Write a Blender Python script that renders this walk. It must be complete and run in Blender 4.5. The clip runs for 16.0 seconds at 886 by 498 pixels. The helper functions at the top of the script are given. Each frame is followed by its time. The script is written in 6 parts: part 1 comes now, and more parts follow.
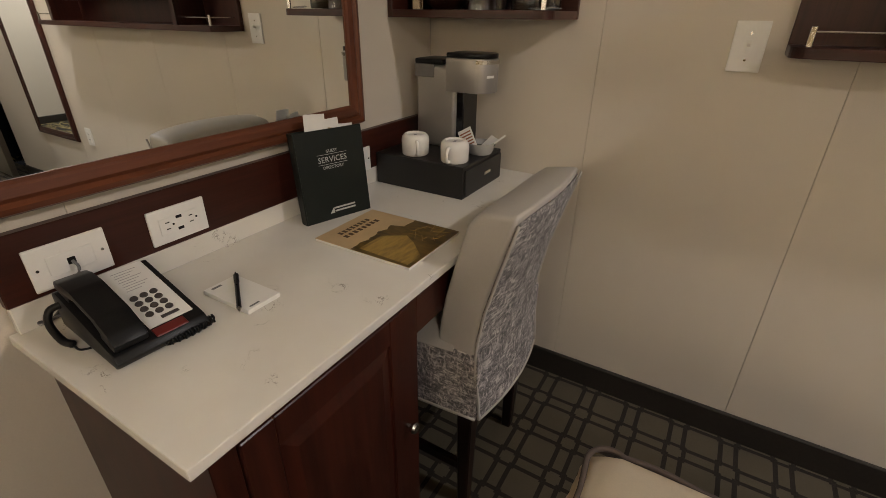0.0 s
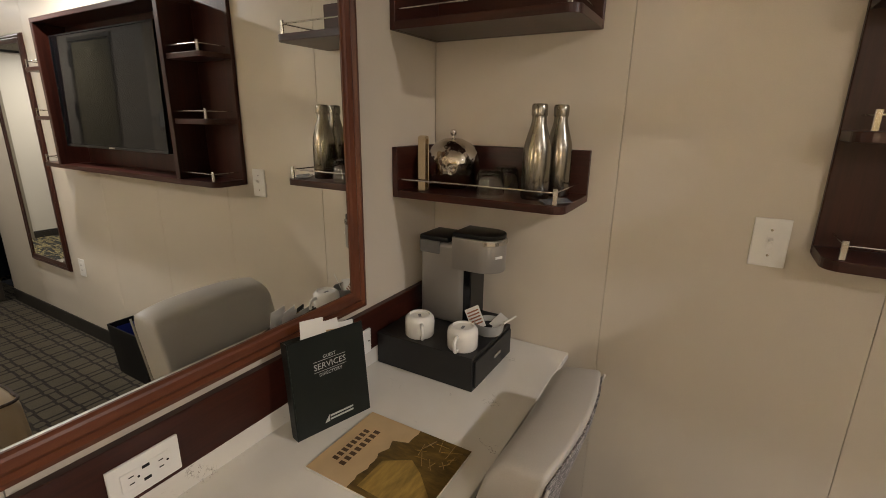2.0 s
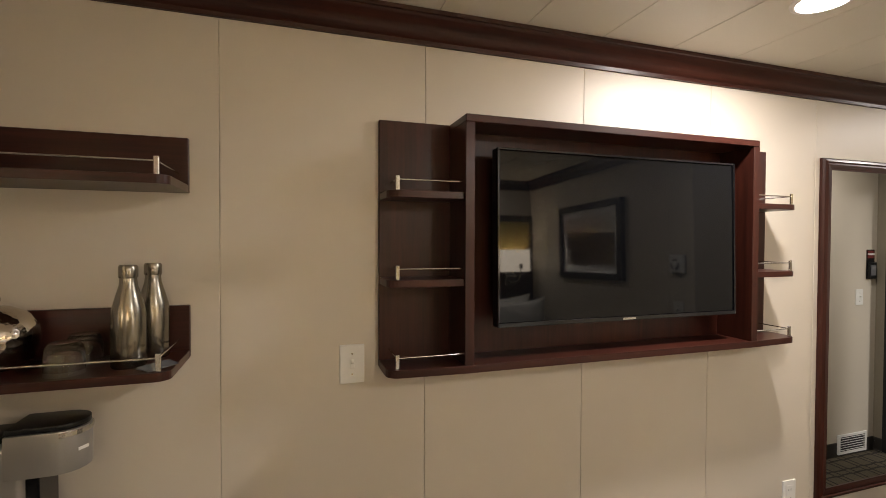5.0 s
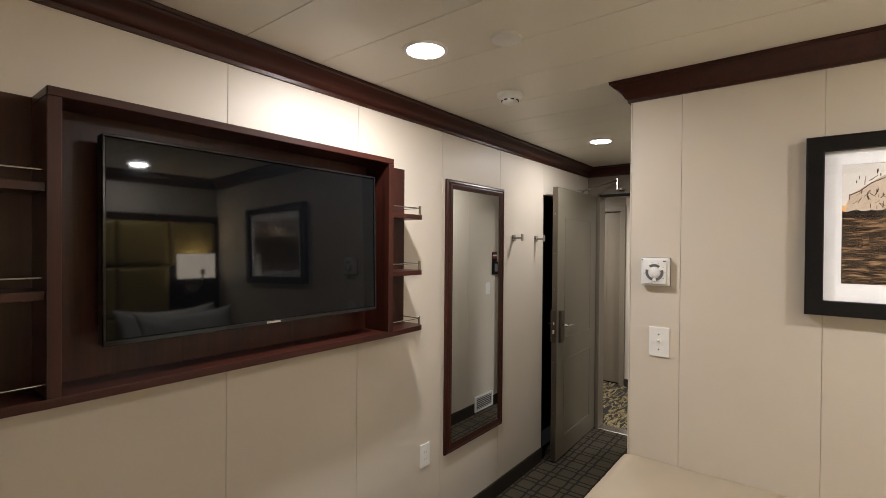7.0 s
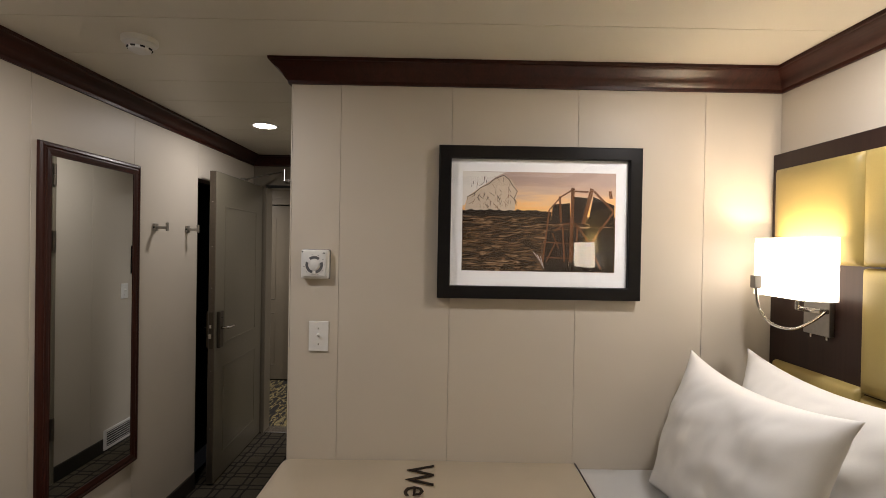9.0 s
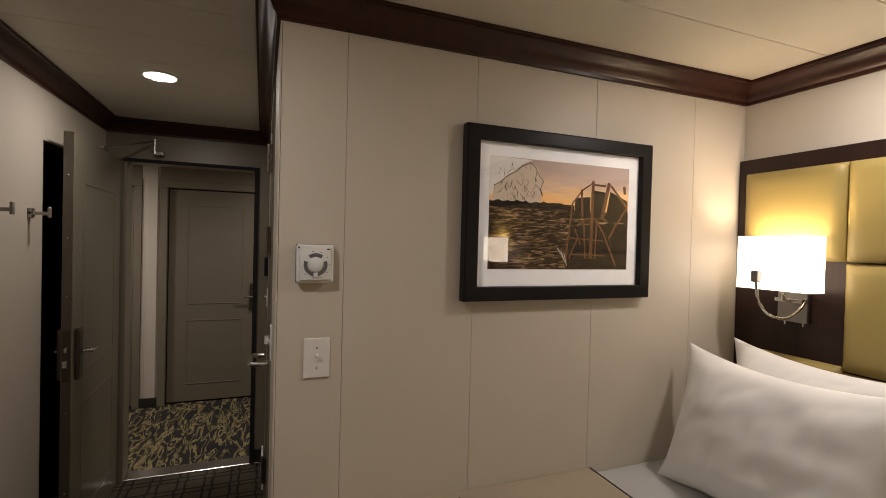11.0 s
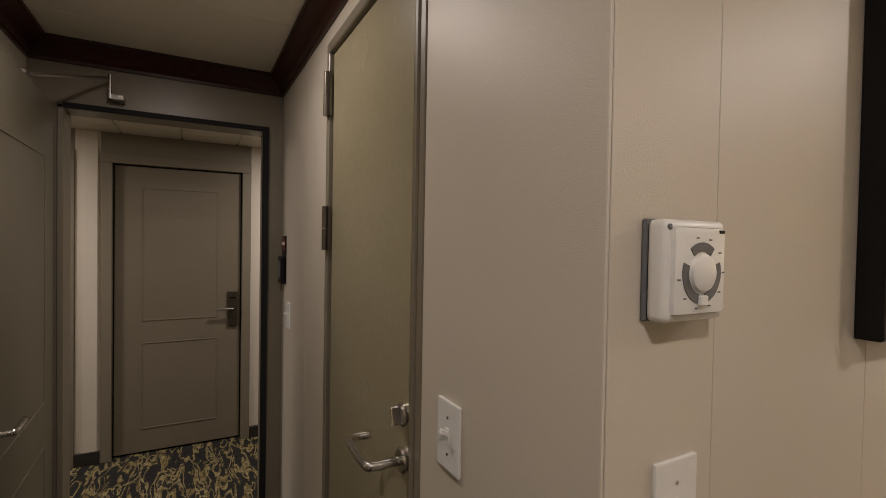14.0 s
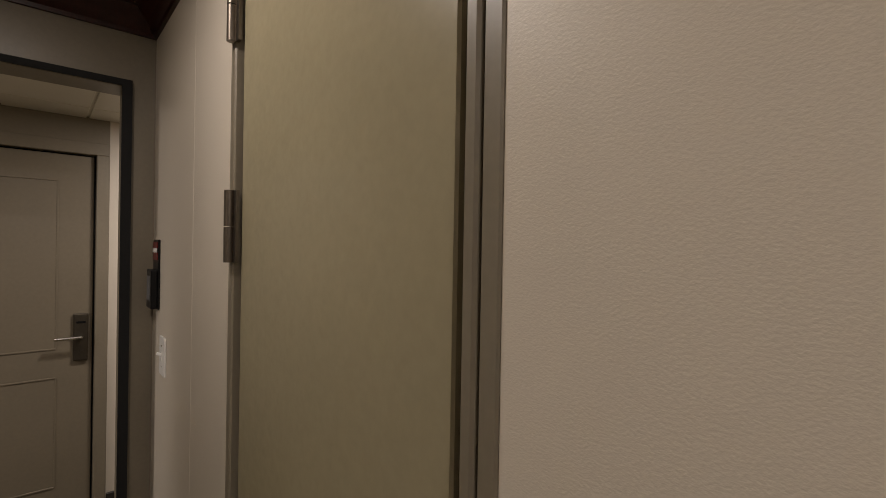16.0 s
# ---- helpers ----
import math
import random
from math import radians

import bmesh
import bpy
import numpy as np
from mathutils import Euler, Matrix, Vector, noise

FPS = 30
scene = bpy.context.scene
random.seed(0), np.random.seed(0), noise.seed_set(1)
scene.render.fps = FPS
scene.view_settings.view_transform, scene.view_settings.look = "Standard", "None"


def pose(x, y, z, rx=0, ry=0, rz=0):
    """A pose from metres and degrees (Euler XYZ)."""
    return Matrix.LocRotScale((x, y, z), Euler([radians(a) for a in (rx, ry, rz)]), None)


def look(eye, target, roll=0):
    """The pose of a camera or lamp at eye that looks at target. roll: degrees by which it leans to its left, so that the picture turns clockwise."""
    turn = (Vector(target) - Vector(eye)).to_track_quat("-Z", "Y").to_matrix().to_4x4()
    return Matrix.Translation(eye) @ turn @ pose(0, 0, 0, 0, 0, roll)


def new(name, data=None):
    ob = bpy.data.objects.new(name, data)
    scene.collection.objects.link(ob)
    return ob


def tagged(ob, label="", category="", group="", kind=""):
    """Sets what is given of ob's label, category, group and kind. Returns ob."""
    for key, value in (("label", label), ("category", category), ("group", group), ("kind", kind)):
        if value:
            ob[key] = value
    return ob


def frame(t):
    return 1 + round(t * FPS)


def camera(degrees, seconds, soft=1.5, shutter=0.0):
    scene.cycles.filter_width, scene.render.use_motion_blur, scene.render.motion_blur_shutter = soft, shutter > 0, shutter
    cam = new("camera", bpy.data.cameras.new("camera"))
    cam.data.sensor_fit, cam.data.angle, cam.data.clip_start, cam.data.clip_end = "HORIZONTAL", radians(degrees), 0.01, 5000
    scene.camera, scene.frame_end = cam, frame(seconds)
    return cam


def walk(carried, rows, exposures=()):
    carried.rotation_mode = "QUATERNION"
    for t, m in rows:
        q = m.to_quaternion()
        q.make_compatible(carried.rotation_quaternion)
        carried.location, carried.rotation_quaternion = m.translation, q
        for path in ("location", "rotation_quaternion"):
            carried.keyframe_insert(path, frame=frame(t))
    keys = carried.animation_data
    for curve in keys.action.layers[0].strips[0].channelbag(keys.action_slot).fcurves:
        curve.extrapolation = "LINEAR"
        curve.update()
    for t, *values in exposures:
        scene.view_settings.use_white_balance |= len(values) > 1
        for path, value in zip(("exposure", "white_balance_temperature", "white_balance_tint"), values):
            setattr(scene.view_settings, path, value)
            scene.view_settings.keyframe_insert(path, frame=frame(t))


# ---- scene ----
cam = camera(87.3, 16.0, soft=0.75)
PATH = [
    (0, (0.037, 0.07, 1.247), (-0.874, 1.604, 0.342), 0.7),
    (0.5, (0.006, 0.117, 1.288), (-0.935, 1.676, 0.459), 0.5),
    (1, (-0.027, 0.167, 1.347), (-0.992, 1.756, 0.609), 0.5),
    (1.5, (-0.044, 0.206, 1.404), (-1.028, 1.825, 0.763), 0.4),
    (2, (-0.088, 0.216, 1.452), (-1.058, 1.878, 0.909), 0.7),
    (2.5, (-0.127, 0.225, 1.495), (-0.991, 1.977, 1.069), 0.7),
    (3, (-0.19, 0.201, 1.524), (-0.834, 2.072, 1.235), 0.9),
    (3.5, (-0.202, 0.182, 1.538), (-0.583, 2.137, 1.362), 0.8),
    (4, (-0.196, 0.163, 1.549), (-0.235, 2.16, 1.46), 0.8),
    (4.2, (-0.187, 0.155, 1.547), (-0.085, 2.152, 1.482), 0.6),
    (6.3, (-0.013, 0.066, 1.555), (1.254, 1.613, 1.534), 0.6),
    (6.5, (0.002, 0.054, 1.557), (1.351, 1.53, 1.541), 0.6),
    (7, (0.069, -0.004, 1.549), (1.639, 1.235, 1.533), 0.5),
    (7.5, (0.14, -0.058, 1.539), (1.911, 0.871, 1.524), 0.6),
    (8, (0.209, -0.101, 1.536), (2.11, 0.522, 1.521), 0.6),
    (8.5, (0.246, -0.103, 1.534), (2.215, 0.249, 1.519), 0.8),
    (9, (0.256, -0.002, 1.532), (2.256, -0.014, 1.516), 1.0),
    (9.2, (0.266, 0.051, 1.529), (2.258, -0.128, 1.518), 1.0),
    (11.3, (0.735, 0.706, 1.523), (2.575, -0.076, 1.492), 1.4),
    (11.5, (0.797, 0.764, 1.528), (2.613, -0.072, 1.497), 1.3),
    (12, (0.945, 0.845, 1.511), (2.698, -0.118, 1.475), 1.2),
    (12.5, (1.164, 0.85, 1.499), (2.907, -0.13, 1.454), 1.1),
    (13, (1.366, 0.87, 1.487), (3.112, -0.105, 1.446), 1.2),
    (13.5, (1.552, 0.941, 1.481), (3.303, -0.024, 1.441), 1.2),
    (14, (1.7, 0.954, 1.48), (3.457, 0.001, 1.444), 1.0),
    (14.5, (1.864, 0.872, 1.47), (3.631, -0.065, 1.436), 0.8),
    (15, (1.984, 0.846, 1.471), (3.753, -0.086, 1.431), 1.0),
    (15.5, (2.144, 0.867, 1.473), (3.844, -0.186, 1.439), 0.9),
    (16, (2.218, 0.858, 1.481), (3.728, -0.453, 1.472), 1.0),
]
EXPOSURES = [(0, 0.52, 6850, 14), (2.5, 0.68, 6850, 14), (4.2, 0.75, 7000, 14), (6.3, 0.45, 6650, 13), (7, 0.3, 6550, 13), (8, 0.0, 6600, 13), (9, -0.5, 6700, 14), (11.5, -0.82, 7250, 17), (13, -0.72, 7350, 18), (15, -0.38, 7350, 17), (16, -0.32, 7350, 17)]
walk(cam, [(t, look(eye, target, roll)) for t, eye, target, roll in PATH], EXPOSURES)

# ---------------------------------------------------------------- plan
N, W, E, S = 1.50, -0.87, 2.042, -1.31      # inner faces of the cabin's walls
CS, CE = 0.577, 3.985                       # bathroom wall of the passage, end wall of the passage
TOP = 2.22                                  # ceiling
DESK = 0.777
HALL = 5.373                                 # far wall of the hallway

# ---------------------------------------------------------------- light
world = bpy.data.worlds.new("world")
scene.world = world
world.use_nodes = True
world.node_tree.nodes["Background"].inputs[0].default_value = (0.02, 0.02, 0.022, 1)
world.node_tree.nodes["Background"].inputs[1].default_value = 0.2


def area_lamp(name, m, watts, size, colour, spread=180):
    d = bpy.data.lights.new(name, "AREA")
    d.shape, d.size, d.energy, d.color, d.spread = "DISK", size, watts, colour, radians(spread)
    ob = new(name, d)
    ob.matrix_world = m
    return ob


COOL, WARM = (0.98, 0.97, 0.97), (1.0, 0.81, 0.56)
DOWNLIGHTS = [(1.285, 1.040), (3.005, 1.045), (1.320, -0.955)]
for (dx, dy), watts in zip(DOWNLIGHTS, (11.0, 5.5, 11.0)):
    area_lamp("downlight_lamp", pose(dx, dy, TOP - 0.012), watts, 0.10, COOL)
# unseen lamps, added beyond the doorway's edges to light the hallway
area_lamp("unseen_hallway_lamp", pose(4.70, 2.45, 2.13), 28.0, 0.3, COOL)
area_lamp("unseen_hallway_lamp", pose(4.55, 0.15, 2.13), 18.0, 0.2, COOL)
LAMPS = [(1.808, -1.190), (-0.04, -1.190)]
for (lx, ly), watts in zip(LAMPS, (8.0, 18.0)):
    d = bpy.data.lights.new("bulb", "POINT")
    d.energy, d.color, d.shadow_soft_size = watts, WARM, 0.03
    new("bulb", d).location = (lx, ly, 1.475)


# ---------------------------------------------------------------- materials
def nodes_of(name):
    m = bpy.data.materials.new(name)
    m.use_nodes = True
    nt = m.node_tree
    return m, nt, nt.nodes["Principled BSDF"]


def add(nt, kind, **sets):
    n = nt.nodes.new(kind)
    for k, v in sets.items():
        if k == "op":
            n.operation = v
        elif k == "blend":
            n.blend_type = v
        else:
            n.inputs[k].default_value = v
    return n


def coords(nt, scale=(1, 1, 1), rot=(0, 0, 0)):
    tc, mp = nt.nodes.new("ShaderNodeTexCoord"), nt.nodes.new("ShaderNodeMapping")
    nt.links.new(tc.outputs["Object"], mp.inputs[0])
    mp.inputs["Scale"].default_value = scale
    mp.inputs["Rotation"].default_value = rot
    return mp.outputs[0]


def ramp(nt, src, stops):
    r = nt.nodes.new("ShaderNodeValToRGB")
    while len(r.color_ramp.elements) < len(stops):
        r.color_ramp.elements.new(0.5)
    for e, (p, c) in zip(r.color_ramp.elements, stops):
        e.position, e.color = p, (*c, 1)
    nt.links.new(src, r.inputs[0])
    return r.outputs[0]


def noise_of(nt, vec, scale, detail=4, rough=0.55, dist=0.0):
    n = add(nt, "ShaderNodeTexNoise", Scale=scale, Detail=detail, Roughness=rough, Distortion=dist)
    nt.links.new(vec, n.inputs["Vector"])
    return n.outputs["Fac"]


def relief(nt, bsdf, height, strength, distance):
    b = add(nt, "ShaderNodeBump", Strength=strength, Distance=distance)
    nt.links.new(height, b.inputs["Height"])
    nt.links.new(b.outputs[0], bsdf.inputs["Normal"])


def surface(name, colour, rough=0.5, metal=0.0, vary=0.08, fine=90.0, coarse=3.0, bump=0.15, depth=0.001, stretch=(1, 1, 1), coat=0.0):
    """A surface with grain and blotches in colour and gloss, and a fine relief."""
    m, nt, p = nodes_of(name)
    v = coords(nt, stretch)
    a, b = noise_of(nt, v, fine), noise_of(nt, v, coarse, 3)
    mix = add(nt, "ShaderNodeMath", op="MULTIPLY_ADD")
    nt.links.new(a, mix.inputs[0])
    mix.inputs[1].default_value = 0.5
    half = add(nt, "ShaderNodeMath", op="MULTIPLY")
    nt.links.new(b, half.inputs[0])
    half.inputs[1].default_value = 0.5
    nt.links.new(half.outputs[0], mix.inputs[2])
    lo, hi = [c * (1 - vary * 2) for c in colour], [min(1, c * (1 + vary * 2)) for c in colour]
    nt.links.new(ramp(nt, mix.outputs[0], [(0.25, lo), (0.75, hi)]), p.inputs["Base Color"])
    r = add(nt, "ShaderNodeMapRange")
    r.inputs["To Min"].default_value, r.inputs["To Max"].default_value = rough * 0.85, min(1, rough * 1.15)
    nt.links.new(b, r.inputs["Value"])
    nt.links.new(r.outputs[0], p.inputs["Roughness"])
    p.inputs["Metallic"].default_value, p.inputs["Coat Weight"].default_value = metal, coat
    p.inputs["Coat Roughness"].default_value = 0.2
    if bump:
        relief(nt, p, a, bump, depth)
    return m


def wood(name, axis, dark=(0.017, 0.0048, 0.0032), light=(0.060, 0.0140, 0.0080), rough=0.36):
    """Dark-stained mahogany with the grain along one axis."""
    m, nt, p = nodes_of(name)
    s = [26.0, 26.0, 26.0]
    s[axis] = 1.6
    v = coords(nt, s)
    g = noise_of(nt, v, 1.0, 6, 0.6, 0.4)
    s2 = [120.0, 120.0, 120.0]
    s2[axis] = 5.0
    f = noise_of(nt, coords(nt, s2), 1.0, 3, 0.6)
    mix = add(nt, "ShaderNodeMath", op="MULTIPLY_ADD")
    nt.links.new(f, mix.inputs[0])
    mix.inputs[1].default_value = 0.35
    h = add(nt, "ShaderNodeMath", op="MULTIPLY")
    h.inputs[1].default_value = 0.65
    nt.links.new(g, h.inputs[0])
    nt.links.new(h.outputs[0], mix.inputs[2])
    nt.links.new(ramp(nt, mix.outputs[0], [(0.3, dark), (0.72, light)]), p.inputs["Base Color"])
    p.inputs["Roughness"].default_value = rough
    p.inputs["Specular IOR Level"].default_value = 0.32
    p.inputs["Coat Weight"].default_value, p.inputs["Coat Roughness"].default_value = 0.06, 0.2
    relief(nt, p, mix.outputs[0], 0.08, 0.0006)
    return m


def glass(name, tint=(1, 1, 1), rough=0.0):
    m, nt, p = nodes_of(name)
    p.inputs["Base Color"].default_value = (*tint, 1)
    p.inputs["Transmission Weight"].default_value, p.inputs["Roughness"].default_value, p.inputs["IOR"].default_value = 1, rough, 1.45
    return m


def glow(name, colour, strength, base=(0.8, 0.8, 0.8)):
    m, nt, p = nodes_of(name)
    p.inputs["Base Color"].default_value = (*base, 1)
    p.inputs["Emission Color"].default_value, p.inputs["Emission Strength"].default_value = (*colour, 1), strength
    return m


WALL = surface("linen_wall_panel", (0.60, 0.54, 0.455), 0.45, vary=0.035, fine=420, coarse=2.0, bump=0.34, depth=0.0009, stretch=(0.8, 0.8, 1.2))
GROOVE = surface("panel_joint", (0.47, 0.42, 0.35), 0.8)
CEIL = surface("ceiling_panel", (0.72, 0.68, 0.59), 0.38, vary=0.02, fine=200, coarse=1.5, bump=0.03)
WOODX, WOODY, WOODZ = wood("mahogany_x", 0), wood("mahogany_y", 1), wood("mahogany_z", 2)
FRAMEWOOD = wood("mirror_frame_wood", 2, (0.07, 0.02, 0.009), (0.16, 0.05, 0.022), 0.4)
FRAMEWOODY = wood("mirror_frame_wood_y", 1, (0.07, 0.02, 0.009), (0.16, 0.05, 0.022), 0.4)
BASEB = surface("dark_vinyl_base", (0.022, 0.018, 0.014), 0.55, vary=0.15)
CHROME = surface("brushed_nickel", (0.62, 0.60, 0.57), 0.24, 1.0, vary=0.05, fine=300, coarse=10, bump=0.05, depth=0.0003)
NICKEL = surface("dull_nickel", (0.34, 0.32, 0.29), 0.32, 0.9, vary=0.08)
HINGE = surface("dull_bronze_hinge", (0.16, 0.135, 0.11), 0.35, 0.85, vary=0.1)
WHITE = surface("white_plastic", (0.78, 0.77, 0.74), 0.35, vary=0.02, bump=0.03)
# also stands in for shade inside the closet recess and the door gaps
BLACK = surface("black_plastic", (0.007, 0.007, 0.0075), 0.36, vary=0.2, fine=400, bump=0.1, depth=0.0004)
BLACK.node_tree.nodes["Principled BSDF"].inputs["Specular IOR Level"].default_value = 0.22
RUBBER = surface("black_rubber", (0.006, 0.006, 0.006), 0.85, vary=0.2, fine=300, bump=0.1, depth=0.0004)
BLACKSHINE = surface("black_gloss", (0.006, 0.006, 0.007), 0.12, vary=0.1, bump=0)
DOORPAINT = surface("olive_grey_door_paint", (0.32, 0.277, 0.18), 0.26, vary=0.05, fine=60, coarse=2.5, bump=0.05, depth=0.0006)
# entry door only: DOORPAINT's olive at about half its value
ENTRYTONE = surface("darker_olive_door_tone", (0.165, 0.145, 0.105), 0.32, vary=0.05, fine=60, coarse=2.5, bump=0.05, depth=0.0006)
BRONZE = surface("dark_bronze_metal", (0.10, 0.085, 0.065), 0.35, 0.8, vary=0.1)
HALLPAINT = surface("brown_grey_door_paint", (0.185, 0.155, 0.112), 0.32, vary=0.05, fine=60, coarse=2.5, bump=0.05, depth=0.0006)
DOORFRAME = surface("grey_frame_paint", (0.20, 0.17, 0.125), 0.38, vary=0.05, bump=0.04)
MIRROR, _nt, _p = nodes_of("mirror_glass")
_p.inputs["Metallic"].default_value, _p.inputs["Roughness"].default_value, _p.inputs["Base Color"].default_value = 1, 0.01, (0.89, 0.91, 0.89, 1)
SHEET = surface("white_cotton", (0.86, 0.85, 0.83), 0.85, vary=0.02, fine=500, coarse=6, bump=0.12, depth=0.0006)
CREAM = surface("cream_bedspread", (0.74, 0.64, 0.49), 0.85, vary=0.03, fine=420, coarse=5, bump=0.2, depth=0.0008)
PIPING = surface("dark_piping", (0.060, 0.042, 0.034), 0.8)
VINYL = surface("gold_vinyl", (0.36, 0.27, 0.09), 0.42, vary=0.05, fine=350, coarse=5, bump=0.15, depth=0.0006)
HEADWOOD = wood("headboard_wood", 2, (0.016, 0.007, 0.0055), (0.034, 0.015, 0.011), 0.42)
SCREEN = surface("screen_glass", (0.003, 0.0033, 0.004), 0.035, vary=0.05, bump=0)
SHADES = [glow("lamp_shade_fabric", (1.0, 0.88, 0.70), 6.0), glow("bright_lamp_shade_fabric", (1.0, 0.88, 0.70), 14.0)]
SCREEN.node_tree.nodes["Principled BSDF"].inputs["Specular IOR Level"].default_value = 0.27
LED = glow("led_diffuser", (1.0, 0.97, 0.92), 40.0)


def carpet_material():
    """Grey-green carpet with interlocking square rings woven in brown."""
    m, nt, p = nodes_of("lattice_carpet")
    L = nt.links.new
    sep = nt.nodes.new("ShaderNodeSeparateXYZ")
    L(coords(nt), sep.inputs[0])

    def op(o, a, b=None, c=None):
        n = nt.nodes.new("ShaderNodeMath")
        n.operation = o
        for i, v in enumerate((a, b, c)):
            if v is None:
                continue
            if isinstance(v, (int, float)):
                n.inputs[i].default_value = v
            else:
                L(v, n.inputs[i])
        return n.outputs[0]
    PITCH = 0.150

    def cell(shift):
        out = []
        for ch in ("X", "Y"):
            u = op("DIVIDE", sep.outputs[ch], PITCH)
            u = op("ADD", u, 100.0 + shift)
            out.append(op("ABSOLUTE", op("SUBTRACT", op("FRACT", u), 0.5)))
        return op("MAXIMUM", *out)
    big = op("LESS_THAN", op("ABSOLUTE", op("SUBTRACT", cell(0.0), 0.355)), 0.046)
    small = op("LESS_THAN", op("ABSOLUTE", op("SUBTRACT", cell(0.5), 0.185)), 0.042)
    both = op("MAXIMUM", big, small)
    fuzz = noise_of(nt, coords(nt), 700, 2)
    blot = noise_of(nt, coords(nt), 5, 3)
    f = op("MULTIPLY_ADD", op("SUBTRACT", fuzz, 0.5), 0.8, both)
    c = ramp(nt, f, [(0.25, (0.080, 0.065, 0.041)), (0.7, (0.014, 0.009, 0.005))])
    mx = add(nt, "ShaderNodeMix")
    mx.data_type, mx.blend_type = "RGBA", "MULTIPLY"
    mx.inputs[0].default_value = 0.5
    L(c, mx.inputs[6])
    L(ramp(nt, blot, [(0.3, (0.6, 0.6, 0.6)), (0.7, (1, 1, 1))]), mx.inputs[7])
    L(mx.outputs[2], p.inputs["Base Color"])
    p.inputs["Roughness"].default_value = 0.95
    relief(nt, p, fuzz, 0.6, 0.004)
    return m


def hall_carpet_material():
    """Black hallway carpet with a broken pattern in ochre and cream."""
    m, nt, p = nodes_of("hallway_carpet")
    v = coords(nt)
    a = noise_of(nt, coords(nt, (0.42, 1.75, 1)), 11, 3, 0.5, 1.1)
    b = noise_of(nt, v, 34, 2, 0.5, 0.8)
    c = ramp(nt, a, [(0.0, (0.010, 0.010, 0.008)), (0.46, (0.012, 0.011, 0.009)), (0.485, (0.20, 0.145, 0.05)), (0.56, (0.33, 0.27, 0.13)), (0.585, (0.013, 0.011, 0.009))])
    d = ramp(nt, b, [(0.42, (0.25, 0.25, 0.25)), (0.55, (1, 1, 1))])
    mx = add(nt, "ShaderNodeMix")
    mx.data_type, mx.blend_type = "RGBA", "MULTIPLY"
    mx.inputs[0].default_value = 0.7
    nt.links.new(c, mx.inputs[6])
    nt.links.new(d, mx.inputs[7])
    nt.links.new(mx.outputs[2], p.inputs["Base Color"])
    p.inputs["Roughness"].default_value = 0.95
    relief(nt, p, noise_of(nt, v, 700, 2), 0.5, 0.004)
    return m


def quartz_material():
    """White quartz with sparse grey veins."""
    m, nt, p = nodes_of("white_quartz")
    v = coords(nt)
    a = noise_of(nt, v, 17, 5, 0.65, 1.2)
    d = add(nt, "ShaderNodeMath", op="ABSOLUTE")
    s = add(nt, "ShaderNodeMath", op="SUBTRACT")
    nt.links.new(a, s.inputs[0])
    s.inputs[1].default_value = 0.5
    nt.links.new(s.outputs[0], d.inputs[0])
    vein = ramp(nt, d.outputs[0], [(0.0, (1, 1, 1)), (0.012, (0, 0, 0))])
    gate = ramp(nt, noise_of(nt, v, 11, 2), [(0.60, (0, 0, 0)), (0.67, (1, 1, 1))])
    mul = add(nt, "ShaderNodeMath", op="MULTIPLY")
    nt.links.new(vein, mul.inputs[0])
    nt.links.new(gate, mul.inputs[1])
    base = ramp(nt, noise_of(nt, v, 4, 5), [(0.3, (0.66, 0.63, 0.57)), (0.7, (0.73, 0.71, 0.66))])
    mx = add(nt, "ShaderNodeMix")
    mx.data_type = "RGBA"
    nt.links.new(mul.outputs[0], mx.inputs[0])
    nt.links.new(base, mx.inputs[6])
    mx.inputs[7].default_value = (0.22, 0.20, 0.17, 1)
    nt.links.new(mx.outputs[2], p.inputs["Base Color"])
    p.inputs["Roughness"].default_value = 0.25
    return m


CARPET, HALLCARPET, QUARTZ = carpet_material(), hall_carpet_material(), quartz_material()

# ---------------------------------------------------------------- mesh helpers
BASE = {}


def box(x0, x1, y0, y1, z0, z1, bevel=0.0, seg=1):
    bm = bmesh.new()
    bmesh.ops.create_cube(bm, size=1)
    bm.transform(Matrix.Translation(((x0 + x1) / 2, (y0 + y1) / 2, (z0 + z1) / 2)) @ Matrix.Diagonal((x1 - x0, y1 - y0, z1 - z0, 1)))
    if bevel:
        bmesh.ops.bevel(bm, geom=bm.edges[:], offset=bevel, segments=seg, profile=0.6, affect="EDGES")
    return bm


def join(*bms):
    out = bms[0]
    for b in bms[1:]:
        me = bpy.data.meshes.new("tmp")
        b.to_mesh(me)
        b.free()
        out.from_mesh(me)
        bpy.data.meshes.remove(me)
    return out


def rod(a, b, r, seg=12, r2=None):
    a, b = Vector(a), Vector(b)
    bm = bmesh.new()
    bmesh.ops.create_cone(bm, cap_ends=True, segments=seg, radius1=r, radius2=r if r2 is None else r2, depth=(b - a).length)
    bm.transform(Matrix.Translation((a + b) / 2) @ (b - a).to_track_quat("Z", "Y").to_matrix().to_4x4())
    return bm


